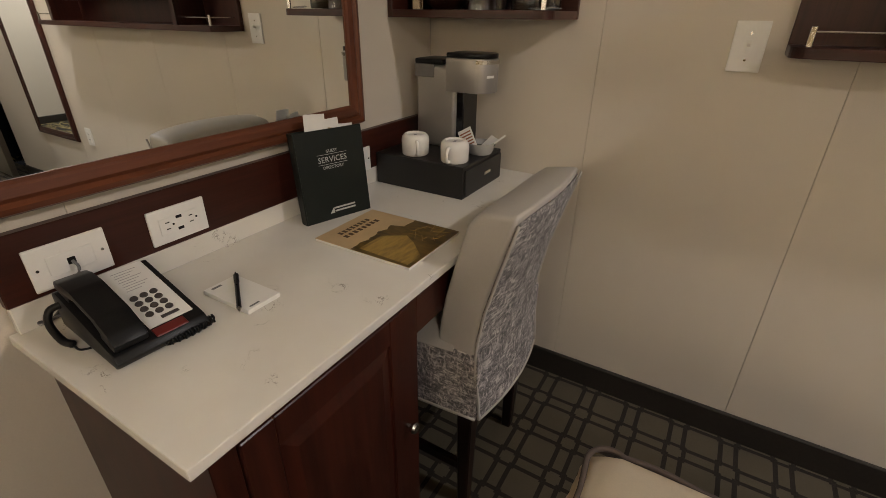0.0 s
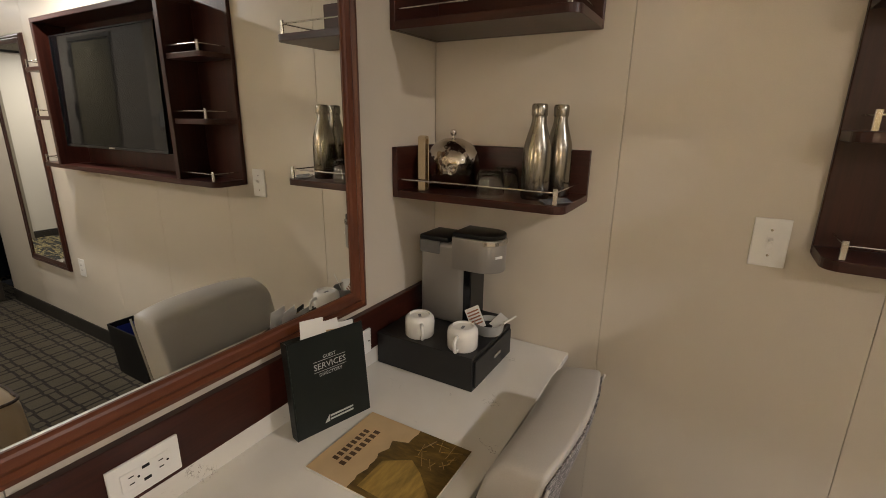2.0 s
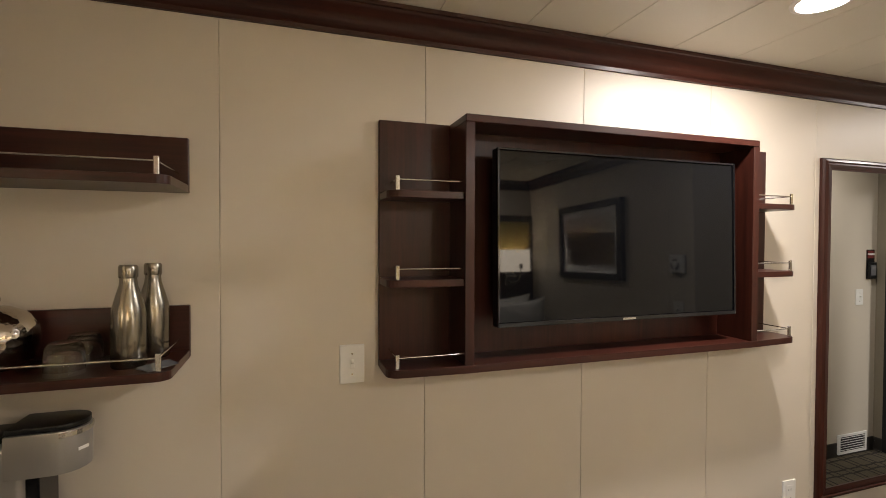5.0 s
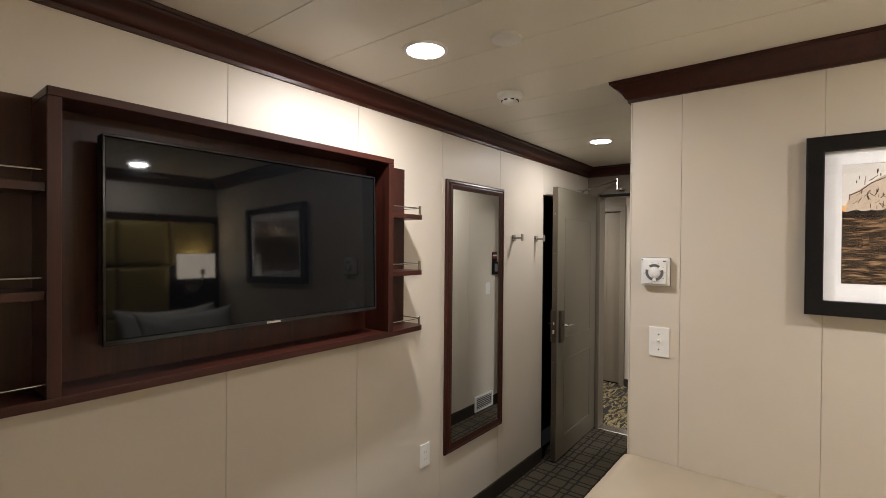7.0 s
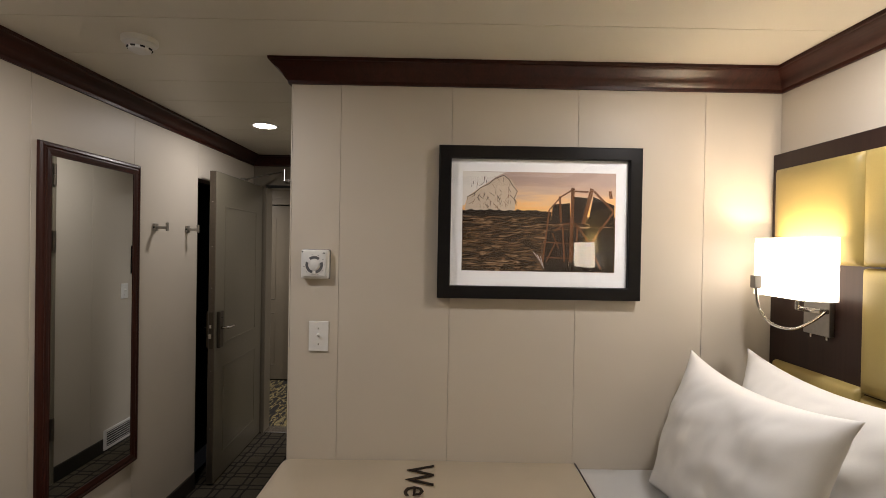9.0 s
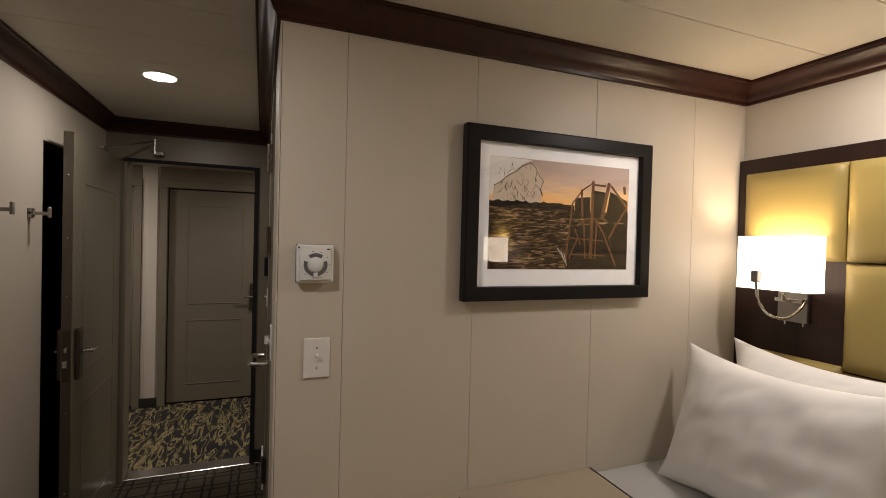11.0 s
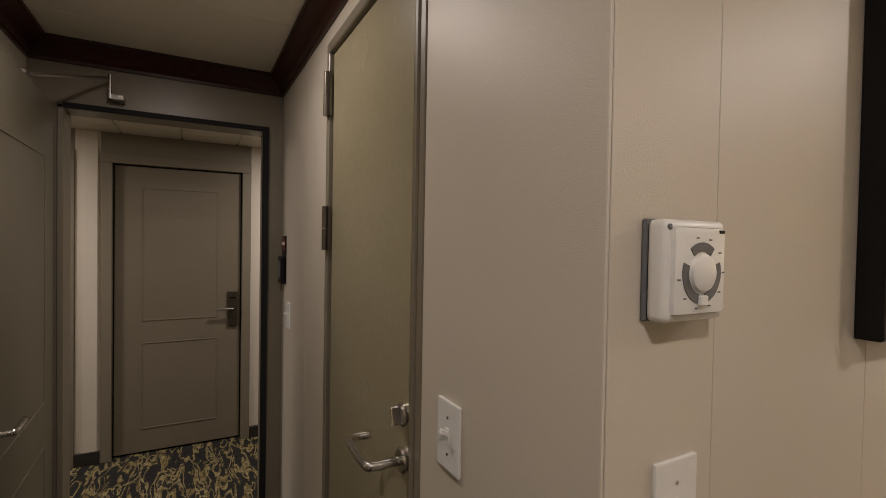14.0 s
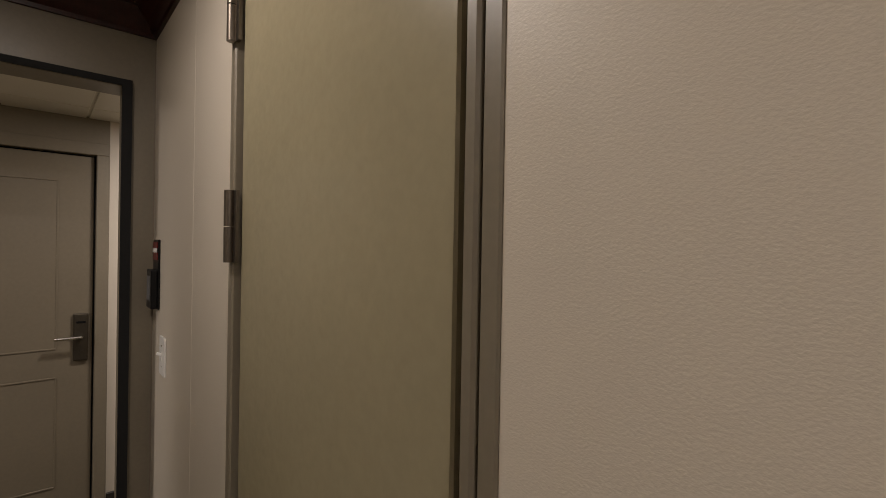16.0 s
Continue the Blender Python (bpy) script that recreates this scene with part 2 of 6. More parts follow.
def lathe(rings, seg=28, at=(0, 0, 0)):
    """Turned about z; rings of (radius, height)."""
    bm = bmesh.new()
    loops = []
    for r, z in rings:
        if r < 1e-5:
            loops.append([bm.verts.new((0, 0, z))])
        else:
            loops.append([bm.verts.new((r * math.cos(6.2832 * i / seg), r * math.sin(6.2832 * i / seg), z)) for i in range(seg)])
    for a, b in zip(loops, loops[1:]):
        for i in range(seg):
            j = (i + 1) % seg
            if len(a) == 1 and len(b) == 1:
                continue
            if len(a) == 1:
                bm.faces.new((a[0], b[i], b[j]))
            elif len(b) == 1:
                bm.faces.new((a[i], a[j], b[0]))
            else:
                bm.faces.new((a[i], a[j], b[j], b[i]))
    bmesh.ops.recalc_face_normals(bm, faces=bm.faces[:])
    bm.transform(Matrix.Translation(at))
    return bm


def tube(points, r, seg=8):
    """A round bar along a line of points."""
    pts = [Vector(p) for p in points]
    bm = bmesh.new()
    rings = []
    up = Vector((0.13, 0.27, 0.95))
    for i, p in enumerate(pts):
        t = (pts[min(i + 1, len(pts) - 1)] - pts[max(i - 1, 0)]).normalized()
        side = t.cross(up)
        side = (side if side.length > 0.05 else t.cross(Vector((1, 0, 0)))).normalized()
        nrm = side.cross(t)
        rings.append([bm.verts.new(p + r * (math.cos(6.2832 * k / seg) * side + math.sin(6.2832 * k / seg) * nrm)) for k in range(seg)])
    for a, b in zip(rings, rings[1:]):
        for k in range(seg):
            bm.faces.new((a[k], a[(k + 1) % seg], b[(k + 1) % seg], b[k]))
    bm.faces.new(rings[0])
    bm.faces.new(rings[-1])
    bmesh.ops.recalc_face_normals(bm, faces=bm.faces[:])
    return bm


def arc(points, n=6):
    """A smooth line through a few points."""
    p = [Vector(q) for q in points]
    p = [2 * p[0] - p[1]] + p + [2 * p[-1] - p[-2]]
    out = []
    for i in range(1, len(p) - 2):
        for k in range(n):
            t = k / n
            out.append(0.5 * (2 * p[i] + (p[i + 1] - p[i - 1]) * t + (2 * p[i - 1] - 5 * p[i] + 4 * p[i + 1] - p[i + 2]) * t * t + (3 * p[i] - p[i - 1] - 3 * p[i + 1] + p[i + 2]) * t ** 3))
    return out + [p[-2]]


def sweep(profile, path, closed=False):
    """A profile of (out, z) carried along a plan path of (x, y), mitred; out is to the left of the way."""
    bm = bmesh.new()
    pts = [Vector(p) for p in path]
    n = len(pts)
    rings = []
    for i, p in enumerate(pts):
        d0 = (p - pts[i - 1]).normalized() if (i or closed) else None
        d1 = (pts[(i + 1) % n] - p).normalized() if (i < n - 1 or closed) else None
        d0, d1 = d0 or d1, d1 or d0
        n0, n1 = Vector((-d0.y, d0.x)), Vector((-d1.y, d1.x))
        m = (n0 + n1)
        m = m / max(0.2, m.dot(n0))
        rings.append([bm.verts.new((p.x + m.x * o, p.y + m.y * o, z)) for o, z in profile])
    k = len(profile)
    pairs = list(zip(rings, rings[1:])) + ([(rings[-1], rings[0])] if closed else [])
    for a, b in pairs:
        for i in range(k):
            bm.faces.new((a[i], a[(i + 1) % k], b[(i + 1) % k], b[i]))
    if not closed:
        bm.faces.new(rings[0])
        bm.faces.new(rings[-1])
    bmesh.ops.recalc_face_normals(bm, faces=bm.faces[:])
    return bm


def plate(outline, z0, z1, bevel=0.0):
    """A slab with a plan outline of (x, y)."""
    bm = bmesh.new()
    f = bm.faces.new([bm.verts.new((x, y, z0)) for x, y in outline])
    g = bmesh.ops.extrude_face_region(bm, geom=[f])
    bmesh.ops.translate(bm, verts=[v for v in g["geom"] if isinstance(v, bmesh.types.BMVert)], vec=(0, 0, z1 - z0))
    bmesh.ops.recalc_face_normals(bm, faces=bm.faces[:])
    if bevel:
        bmesh.ops.bevel(bm, geom=bm.edges[:], offset=bevel, segments=2, profile=0.6, affect="EDGES")
    return bm


def mesh_object(name, bm, material, smooth=False):
    me = bpy.data.meshes.new(name)
    bm.to_mesh(me)
    bm.free()
    me.materials.append(material)
    for p in me.polygons:
        p.use_smooth = bool(smooth)
    ob = new(name, me)
    if smooth and smooth is not True:
        me.set_sharp_from_angle(angle=radians(smooth))
    return ob


def thing(name, base, label, category, group="", m=None):
    ob = new(name)
    ob.empty_display_size = 0.05
    ob.location = base
    BASE[ob.name] = Vector(base)
    return tagged(ob, label, category, group)


def part(name, bm, material, parent, label="", smooth=False, m=None):
    """One mesh under a thing or a part; bm is in the place's metres (m: a pose applied first)."""
    if m is not None:
        bm.transform(m)
    base = BASE[parent.name]
    bm.transform(Matrix.Translation(-base))
    ob = mesh_object(name, bm, material, smooth)
    ob.parent = parent
    BASE[ob.name] = base
    if label:
        tagged(ob, label)
    return ob


def structure(name, bm, material, label="", smooth=False):
    ob = mesh_object(name, bm, material, smooth)
    BASE[ob.name] = Vector((0, 0, 0))
    return tagged(ob, label, "", "", "structure")


def solo(name, bm, material, label, category, group="", smooth=False, base=None):
    """A thing that is one plain mesh."""
    base = Vector(base) if base is not None else Vector((0, 0, 0))
    bm.transform(Matrix.Translation(-base))
    ob = mesh_object(name, bm, material, smooth)
    ob.location = base
    BASE[ob.name] = base
    return tagged(ob, label, category, group)


def letters(name, words, size, material, m, parent=None, depth=0.0006, align="CENTER", label=""):
    """Words with the built-in font, turned into a mesh; they lie in the xy plane of the pose m."""
    c = bpy.data.curves.new(name, "FONT")
    c.body, c.size, c.extrude, c.align_x, c.align_y = words, size, depth, align, "CENTER"
    c.resolution_u = 2
    tmp = new(name + "_tmp", c)
    me = bpy.data.meshes.new_from_object(tmp.evaluated_get(bpy.context.evaluated_depsgraph_get()))
    bpy.data.objects.remove(tmp)
    bpy.data.curves.remove(c)
    bm = bmesh.new()
    bm.from_mesh(me)
    bpy.data.meshes.remove(me)
    return part(name, bm, material, parent, label, m=m)


# ---------------------------------------------------------------- the shell of the cabin and the passage
floor = structure("floor", box(W - 0.1, CE + 0.1, S - 0.1, N + 0.1, -0.08, 0), CARPET, "dark patterned carpet with square rings")
hall_floor = structure("hall_floor", box(CE + 0.1, HALL + 0.1, -1.4, 4.0, -0.08, 0.0), HALLCARPET, "black hallway carpet with ochre pattern")
structure("threshold", box(CE - 0.01, CE + 0.11, 0.60, 1.45, -0.02, 0.012, 0.004), CHROME, "worn metal door threshold")


def ceiling_mesh():
    """Long metal ceiling panels with narrow open joints."""
    bm = box(W - 0.1, CE + 0.1, S - 0.1, N + 0.1, TOP + 0.006, TOP + 0.08)
    xs = [W - 0.05] + [0.852 + 0.283 * i for i in range(-5, 12)] + [CE + 0.05]
    for a, b in zip(xs, xs[1:]):
        bm = join(bm, box(a + 0.0012, b - 0.0012, S - 0.05, N + 0.05, TOP, TOP + 0.0055, 0.0008))
    return bm


structure("ceiling", ceiling_mesh(), CEIL, "pale satin ceiling panels with fine joints")
def hall_ceiling():
    """Square ceiling tiles in a shallow dark grid."""
    bm = box(CE + 0.1, HALL + 0.1, -1.4, 4.0, 2.152, 2.20)
    for i in range(4):
        for j in range(16):
            x, y = CE + 0.105 + 0.345 * i, -1.40 + 0.345 * j
            bm = join(bm, box(x + 0.006, x + 0.339, y + 0.006, y + 0.339, 2.142, 2.1525, 0.002))
    return bm


structure("ceiling_hall", hall_ceiling(), CEIL, "pale square hallway ceiling tiles")

# wall cores behind the panels
wall_n = structure("wall_north", join(box(W - 0.1, 3.135, N + 0.006, N + 0.1, 0, TOP + 0.01), box(3.135, 3.93, N + 0.006, N + 0.1, 1.92, TOP + 0.01), box(3.93, CE + 0.1, N + 0.006, N + 0.1, 0, TOP + 0.01)), GROOVE, "beige panelled cabin wall")
wall_e = structure("wall_east", box(E + 0.006, E + 0.1, S - 0.1, CS - 0.006, 0, TOP + 0.01), GROOVE, "beige panelled cabin wall")
wall_w = structure("wall_west", box(W - 0.1, W - 0.006, S - 0.1, N + 0.006, 0, TOP + 0.01), GROOVE, "beige panelled cabin wall")
wall_s = structure("wall_south", box(W - 0.006, E + 0.006, S - 0.1, S, 0, TOP + 0.01), WALL, "beige cabin wall behind the bed")
wall_c = structure("wall_passage", join(box(E + 0.1, 2.468, CS - 0.1, CS - 0.006, 0, TOP + 0.01), box(2.468, 3.16, CS - 0.1, CS - 0.006, 2.06, TOP + 0.01), box(3.16, CE + 0.1, CS - 0.1, CS - 0.006, 0, TOP + 0.01)), GROOVE, "beige panelled bathroom wall")
wall_end = structure("wall_end", join(box(CE, CE + 0.1, CS, 0.642, 0, TOP), box(CE, CE + 0.1, 1.408, N, 0, TOP), box(CE, CE + 0.1, 0.642, 1.408, 1.986, TOP)), DOORFRAME, "grey painted end wall of the passage")
# recess lined in black: the shade inside it is put into the colour
structure("closet_recess", join(box(3.135, 3.93, N + 0.24, N + 0.26, 0, 1.92), box(3.115, 3.135, N + 0.1, N + 0.26, 0, 1.92), box(3.93, 3.95, N + 0.1, N + 0.26, 0, 1.92), box(3.115, 3.95, N + 0.1, N + 0.26, 1.92, 1.94)), BLACK, "closet opening lined in black in place of its shade")


def panels(parent, edges, make, z0=0.0, z1=TOP + 0.005, gap=0.0006):
    for a, b in zip(edges, edges[1:]):
        part("panel", make(a + gap, b - gap, z0, z1), WALL, parent)


panels(wall_n, [W, -0.312, 0.262, 0.828, 1.392, 1.965, 2.54, 3.135], lambda a, b, z0, z1: box(a, b, N, N + 0.005, z0, z1, 0.001))
part("panel", box(3.135, 3.93, N, N + 0.005, 1.92, TOP + 0.005, 0.001), WALL, wall_n)
part("panel", box(3.93, CE, N, N + 0.005, 0, TOP + 0.005, 0.001), WALL, wall_n)
panels(wall_e, [S, -1.015, -0.525, -0.04, 0.386, CS - 0.0055], lambda a, b, z0, z1: box(E, E + 0.005, a, b, z0, z1, 0.0006), gap=0.0006)
panels(wall_w, [S, -0.75, -0.19, 0.365, 0.93, N], lambda a, b, z0, z1: box(W - 0.005, W, a, b, z0, z1, 0.001))
panels(wall_c, [E - 0.0005, 2.470], lambda a, b, z0, z1: box(a, b, CS - 0.005, CS, z0, z1, 0.001))
panels(wall_c, [3.16, 3.47, CE], lambda a, b, z0, z1: box(a, b, CS - 0.005, CS, z0, z1, 0.001))
part("panel", box(2.470, 3.16, CS - 0.005, CS, 2.085, TOP + 0.005), WALL, wall_c)

# hallway beyond the door
for y0, y1, z0 in ((-1.4, 0.570, 0), (0.570, 1.465, 2.012), (1.465, 1.597, 0), (1.597, 2.438, 2.012), (2.438, 4.0, 0)):
    structure("wall_hall_east", box(HALL, HALL + 0.1, y0, y1, z0, 2.15), WALL if z0 == 0 else DOORFRAME, "grey painted hallway wall")
structure("wall_hall_west", join(box(CE + 0.1, CE + 0.15, -1.4, 0.60, 0, 2.15), box(CE + 0.1, CE + 0.15, 1.45, 4.0, 0, 2.15), box(CE + 0.1, CE + 0.15, 0.60, 1.45, 1.99, 2.15)), DOORFRAME, "grey painted hallway wall")
structure("wall_hall_ends", join(box(CE + 0.15, HALL, -1.45, -1.4, 0, 2.15), box(CE + 0.15, HALL, 4.0, 4.05, 0, 2.15)), DOORFRAME, "grey hallway end wall")

CROWN = [(0.0, 2.138), (0.010, 2.138), (0.012, 2.150), (0.020, 2.156), (0.026, 2.170), (0.040, 2.186), (0.056, 2.196), (0.062, 2.206), (0.068, 2.208), (0.070, TOP - 0.001), (0.0, TOP - 0.001)]
structure("crown_trim", sweep(CROWN, [(W, N), (W, S), (E, S), (E, CS), (CE, CS), (CE, N)][::1], True), WOODX, "dark mahogany crown moulding", smooth=40)
BASEP = [(0.0, 0.0), (0.008, 0.0), (0.008, 0.094), (0.005, 0.1), (0.0, 0.1)]
for pts in ([(3.13, N), (W, N), (W, S), (E, S), (E, CS), (2.466, CS)], [(3.162, CS), (CE, CS), (CE, 0.64)]):
    structure("baseboard", sweep(BASEP, pts), BASEB, "dark vinyl baseboard")
for y0, y1 in ((-1.39, 0.568), (1.467, 1.595), (2.44, 3.99)):
    structure("baseboard", box(HALL - 0.016, HALL, y0, y1, 0, 0.085, 0.003), BASEB, "black hallway baseboard")

# ---------------------------------------------------------------- ceiling fittings
for dx, dy in DOWNLIGHTS:
    d = thing("downlight", (dx, dy, TOP), "round recessed ceiling downlight, switched on", "ceiling light", "ceiling downlights")
    part("trim_ring", lathe([(0.062, TOP - 0.001), (0.064, TOP - 0.006), (0.070, TOP - 0.007), (0.078, TOP - 0.003), (0.079, TOP), (0.062, TOP)], 40, (dx, dy, 0)), WHITE, d, smooth=50)
    part("diffuser", lathe([(0, TOP - 0.0055), (0.040, TOP - 0.005), (0.062, TOP - 0.004), (0.062, TOP - 0.0005), (0, TOP - 0.0005)], 40, (dx, dy, 0)), LED, d, "glowing flat white diffuser", 60)
d = thing("ceiling_cover", (1.371, 0.77, TOP), "flat round white cover plate on the ceiling", "cover plate")
part("cover", lathe([(0, TOP - 0.012), (0.040, TOP - 0.012), (0.048, TOP - 0.008), (0.050, TOP), (0, TOP)], 32, (1.371, 0.77, 0)), WHITE, d, smooth=40)
sm = thing("smoke_detector", (1.860, 1.040, TOP), "white smoke detector on the ceiling", "smoke detector")
part("base", lathe([(0, TOP - 0.018), (0.052, TOP - 0.018), (0.056, TOP - 0.012), (0.056, TOP), (0, TOP)], 32, (1.860, 1.040, 0)), WHITE, sm, smooth=40)
part("sensor_cap", lathe([(0, TOP - 0.048), (0.020, TOP - 0.047), (0.034, TOP - 0.040), (0.036, TOP - 0.030), (0.030, TOP - 0.028), (0.040, TOP - 0.024), (0.046, TOP - 0.018), (0, TOP - 0.018)], 32, (1.860, 1.040, 0)), WHITE, sm, smooth=40)
for k in range(8):
    a = 6.2832 * k / 8
    part("vent_slot", box(-0.007, 0.007, 0.033, 0.0385, TOP - 0.036, TOP - 0.031), BLACK, sm, m=Matrix.Translation((1.860, 1.040, 0)) @ pose(0, 0, 0, 0, 0, math.degrees(a)))

# ---------------------------------------------------------------- media cabinet
CX0, CX1, CX2, CX3 = 0.117, 0.336, 1.446, 1.660
CZ0, CZ1, CY = 1.170, 1.902, 1.342
cab = thing("media_cabinet", (0.9, N, CZ0), "dark mahogany wall cabinet with open side shelves around a television", "cabinet")
part("back_board", box(CX0, CX3, N - 0.018, N, CZ0, CZ1 - 0.002, 0.002), WOODZ, cab)
part("side_panel", box(CX1, CX1 + 0.028, CY, N - 0.018, CZ0 + 0.022, CZ1 - 0.022, 0.0015), WOODZ, cab)
part("side_panel", box(CX2 - 0.028, CX2, CY, N - 0.018, CZ0 + 0.022, CZ1 - 0.022, 0.0015), WOODZ, cab)
part("top_panel", box(CX1, CX2, CY, N - 0.018, CZ1 - 0.022, CZ1, 0.002), WOODX, cab)


def rounded_shelf(x0, x1, y0, y1, z0, z1, free, r=0.035):
    """A shelf with its free front corner cut round; free: -1 the low-x corner, 1 the high-x corner."""
    pts = []
    if free < 0:
        pts = [(x1, y1), (x0, y1)] + [(x0 + r - r * math.cos(a), y0 + r - r * math.sin(a)) for a in [1.5708 * k / 6 for k in range(7)]] + [(x1, y0)]
    else:
        pts = [(x0, y0)] + [(x1 - r + r * math.sin(a), y0 + r - r * math.cos(a)) for a in [1.5708 * k / 6 for k in range(7)]] + [(x1, y1), (x0, y1)]
    return plate(pts, z0, z1, 0.0012)


part("bottom_panel", plate([(CX3, N - 0.018), (CX0, N - 0.018)] + [(CX0 + 0.035 - 0.035 * math.cos(a), CY + 0.045 - 0.035 * math.sin(a)) for a in [1.5708 * k / 6 for k in range(7)]] + [(CX1, CY), (CX2, CY)] + [(CX3 - 0.035 + 0.035 * math.sin(a), CY + 0.045 - 0.035 * math.cos(a)) for a in [1.5708 * k / 6 for k in range(7)]], CZ0, CZ0 + 0.022, 0.0015), WOODX, cab)


def gallery_rail(parent, post, along, back, z):
    """A thin chrome rail on a short square post: along the front, then back to the wall."""
    x, y = post
    p = part("rail_post", box(x - 0.0055, x + 0.0055, y - 0.003, y + 0.003, z, z + 0.040, 0.001), CHROME, parent, "polished metal rail post")
    part("rail", rod((x, y, z + 0.030), (along, y, z + 0.030), 0.0022, 8), CHROME, p, "thin metal rail")
    if back is not None:
        part("rail", rod((x, y, z + 0.030), (x, back, z + 0.030), 0.0022, 8), CHROME, p, "thin metal rail")


SHELVES = [CZ0, 1.417, 1.663]
for i, z in enumerate(SHELVES):
    if i:
        part("shelf", rounded_shelf(CX0 + 0.002, CX1, CY + 0.01, N - 0.018, z, z + 0.020, -1), WOODX, cab)
        part("shelf", rounded_shelf(CX2, CX3 - 0.002, CY + 0.01, N - 0.018, z, z + 0.020, 1), WOODX, cab)
    zz = z + (0.022 if i == 0 else 0.020)
    gallery_rail(cab, (CX0 + 0.030, CY + 0.022), CX1, N - 0.018, zz)
    gallery_rail(cab, (CX3 - 0.026, CY + 0.022), CX2, N - 0.018, zz)

TX0, TX1, TYF, TZ0, TZ1 = 0.452, 1.380, 1.372, 1.286, 1.822
tv = thing("television", (0.92, 1.44, 1.29), "flat black television with glossy screen, switched off", "television")
part("body", join(box(TX0, TX1, TYF + 0.008, TYF + 0.042, TZ0, TZ1, 0.004, 2), box(0.61, 1.22, TYF + 0.042, 1.465, 1.36, 1.75, 0.01, 2)), BLACK, tv)
part("screen", box(TX0 + 0.0075, TX1 - 0.0075, TYF + 0.0045, TYF + 0.0085, TZ0 + 0.0135, TZ1 - 0.0075, 0.001), SCREEN, tv, "dark glossy screen")
part("bezel", join(box(TX0, TX1, TYF, TYF + 0.008, TZ0, TZ0 + 0.013, 0.001), box(TX0, TX1, TYF, TYF + 0.008, TZ1 - 0.007, TZ1, 0.001), box(TX0, TX0 + 0.007, TYF, TYF + 0.008, TZ0 + 0.013, TZ1 - 0.007, 0.001), box(TX1 - 0.007, TX1, TYF, TYF + 0.008, TZ0 + 0.013, TZ1 - 0.007, 0.001)), BLACKSHINE, tv)
part("maker_plate", box(0.895, 0.945, TYF - 0.0012, TYF + 0.0005, TZ0 + 0.003, TZ0 + 0.0095), CHROME, tv, "small metal badge")
part("wall_mount", box(0.8, 1.05, 1.465, N - 0.018, 1.45, 1.67), BLACK, tv)

tv.rotation_euler.x = radians(-1.3)         # the screen leans back a little

# ---------------------------------------------------------------- framed mirrors
def frame_bars(x0, x1, z0, z1, w, y0, y1, along, flat=False):
    """Four mitred bars round an opening; along: 'x' in a wall along x, 'y' in a wall along y."""
    prof = [(0.0, 0.0), (0.0, 0.55), (0.12, 0.9), (0.30, 1.0), (0.42, 0.80), (0.55, 0.92), (0.80, 0.85), (0.88, 0.78), (1.0, 0.76), (1.0, 0.0)]
    if flat:
        prof = [(0.0, 0.0), (0.0, 0.90), (0.03, 0.97), (0.10, 1.0), (0.93, 1.0), (0.98, 0.96), (1.0, 0.88), (1.0, 0.0)]
    out = []
    corners = [(x0, z0), (x1, z0), (x1, z1), (x0, z1)]
    ins = [(1, 1), (-1, 1), (-1, -1), (1, -1)]
    for i in range(4):
        j = (i + 1) % 4
        bm = bmesh.new()
        rings = []
        for c, s in ((corners[i], ins[i]), (corners[j], ins[j])):
            ring = []
            for a, b in prof:
                u, v, d = c[0] + s[0] * a * w, c[1] + s[1] * a * w, y0 + (y1 - y0) * b
                ring.append(bm.verts.new((u, d, v) if along == "x" else (d, u, v)))
            rings.append(ring)
        k = len(prof)
        for q in range(k):
            bm.faces.new((rings[0][q], rings[0][(q + 1) % k], rings[1][(q + 1) % k], rings[1][q]))
        bm.faces.new(rings[0])
        bm.faces.new(rings[1])
        bmesh.ops.recalc_face_normals(bm, faces=bm.faces[:])
        out.append(bm)
    return out


vm = thing("vanity_mirror", (W, 0.63, 0.972), "large wall mirror in a reddish mahogany frame above the desk", "mirror")
part("glass", box(W + 0.020, W + 0.028, 0.19, 1.065, 1.0, 1.885), MIRROR, vm, "silvered mirror glass")
for i, b in enumerate(frame_bars(0.14, 1.105, 0.968, 1.915, 0.055, W + 0.001, W + 0.040, "y")):
    part("frame_bar", b, FRAMEWOODY if i % 2 == 0 else FRAMEWOOD, vm)
wm = thing("wall_mirror", (2.275, N, 0.442), "tall narrow wall mirror in a dark mahogany frame", "mirror")
part("glass", box(2.02, 2.53, N - 0.014, N - 0.006, 0.48, 1.86), MIRROR, wm, "silvered mirror glass")
for i, b in enumerate(frame_bars(1.988, 2.563, 0.442, 1.898, 0.050, N - 0.001, N - 0.022, "x")):
    part("frame_bar", b, WOODX if i % 2 == 0 else WOODZ, wm)

# ---------------------------------------------------------------- desk
desk = thing("desk", (-0.62, 0.86, 0), "built-in mahogany desk with a cupboard and kneehole", "desk")
DX, DY0 = -0.394, 0.228
part("side_panel", box(W + 0.002, DX - 0.035, DY0 + 0.03, DY0 + 0.05, 0.06, DESK - 0.02), WOODZ, desk)
part("side_panel", box(W + 0.002, DX - 0.035, 0.70, 0.72, 0.06, DESK - 0.02), WOODZ, desk)
part("back_panel", box(W + 0.002, W + 0.02, DY0 + 0.05, 0.70, 0.06, DESK - 0.02), WOODZ, desk)
part("bottom_panel", box(W + 0.002, DX - 0.055, DY0 + 0.05, 0.70, 0.06, 0.08), WOODZ, desk)
part("plinth", box(W + 0.01, DX - 0.09, DY0 + 0.04, 0.71, 0, 0.06), BLACK, desk)
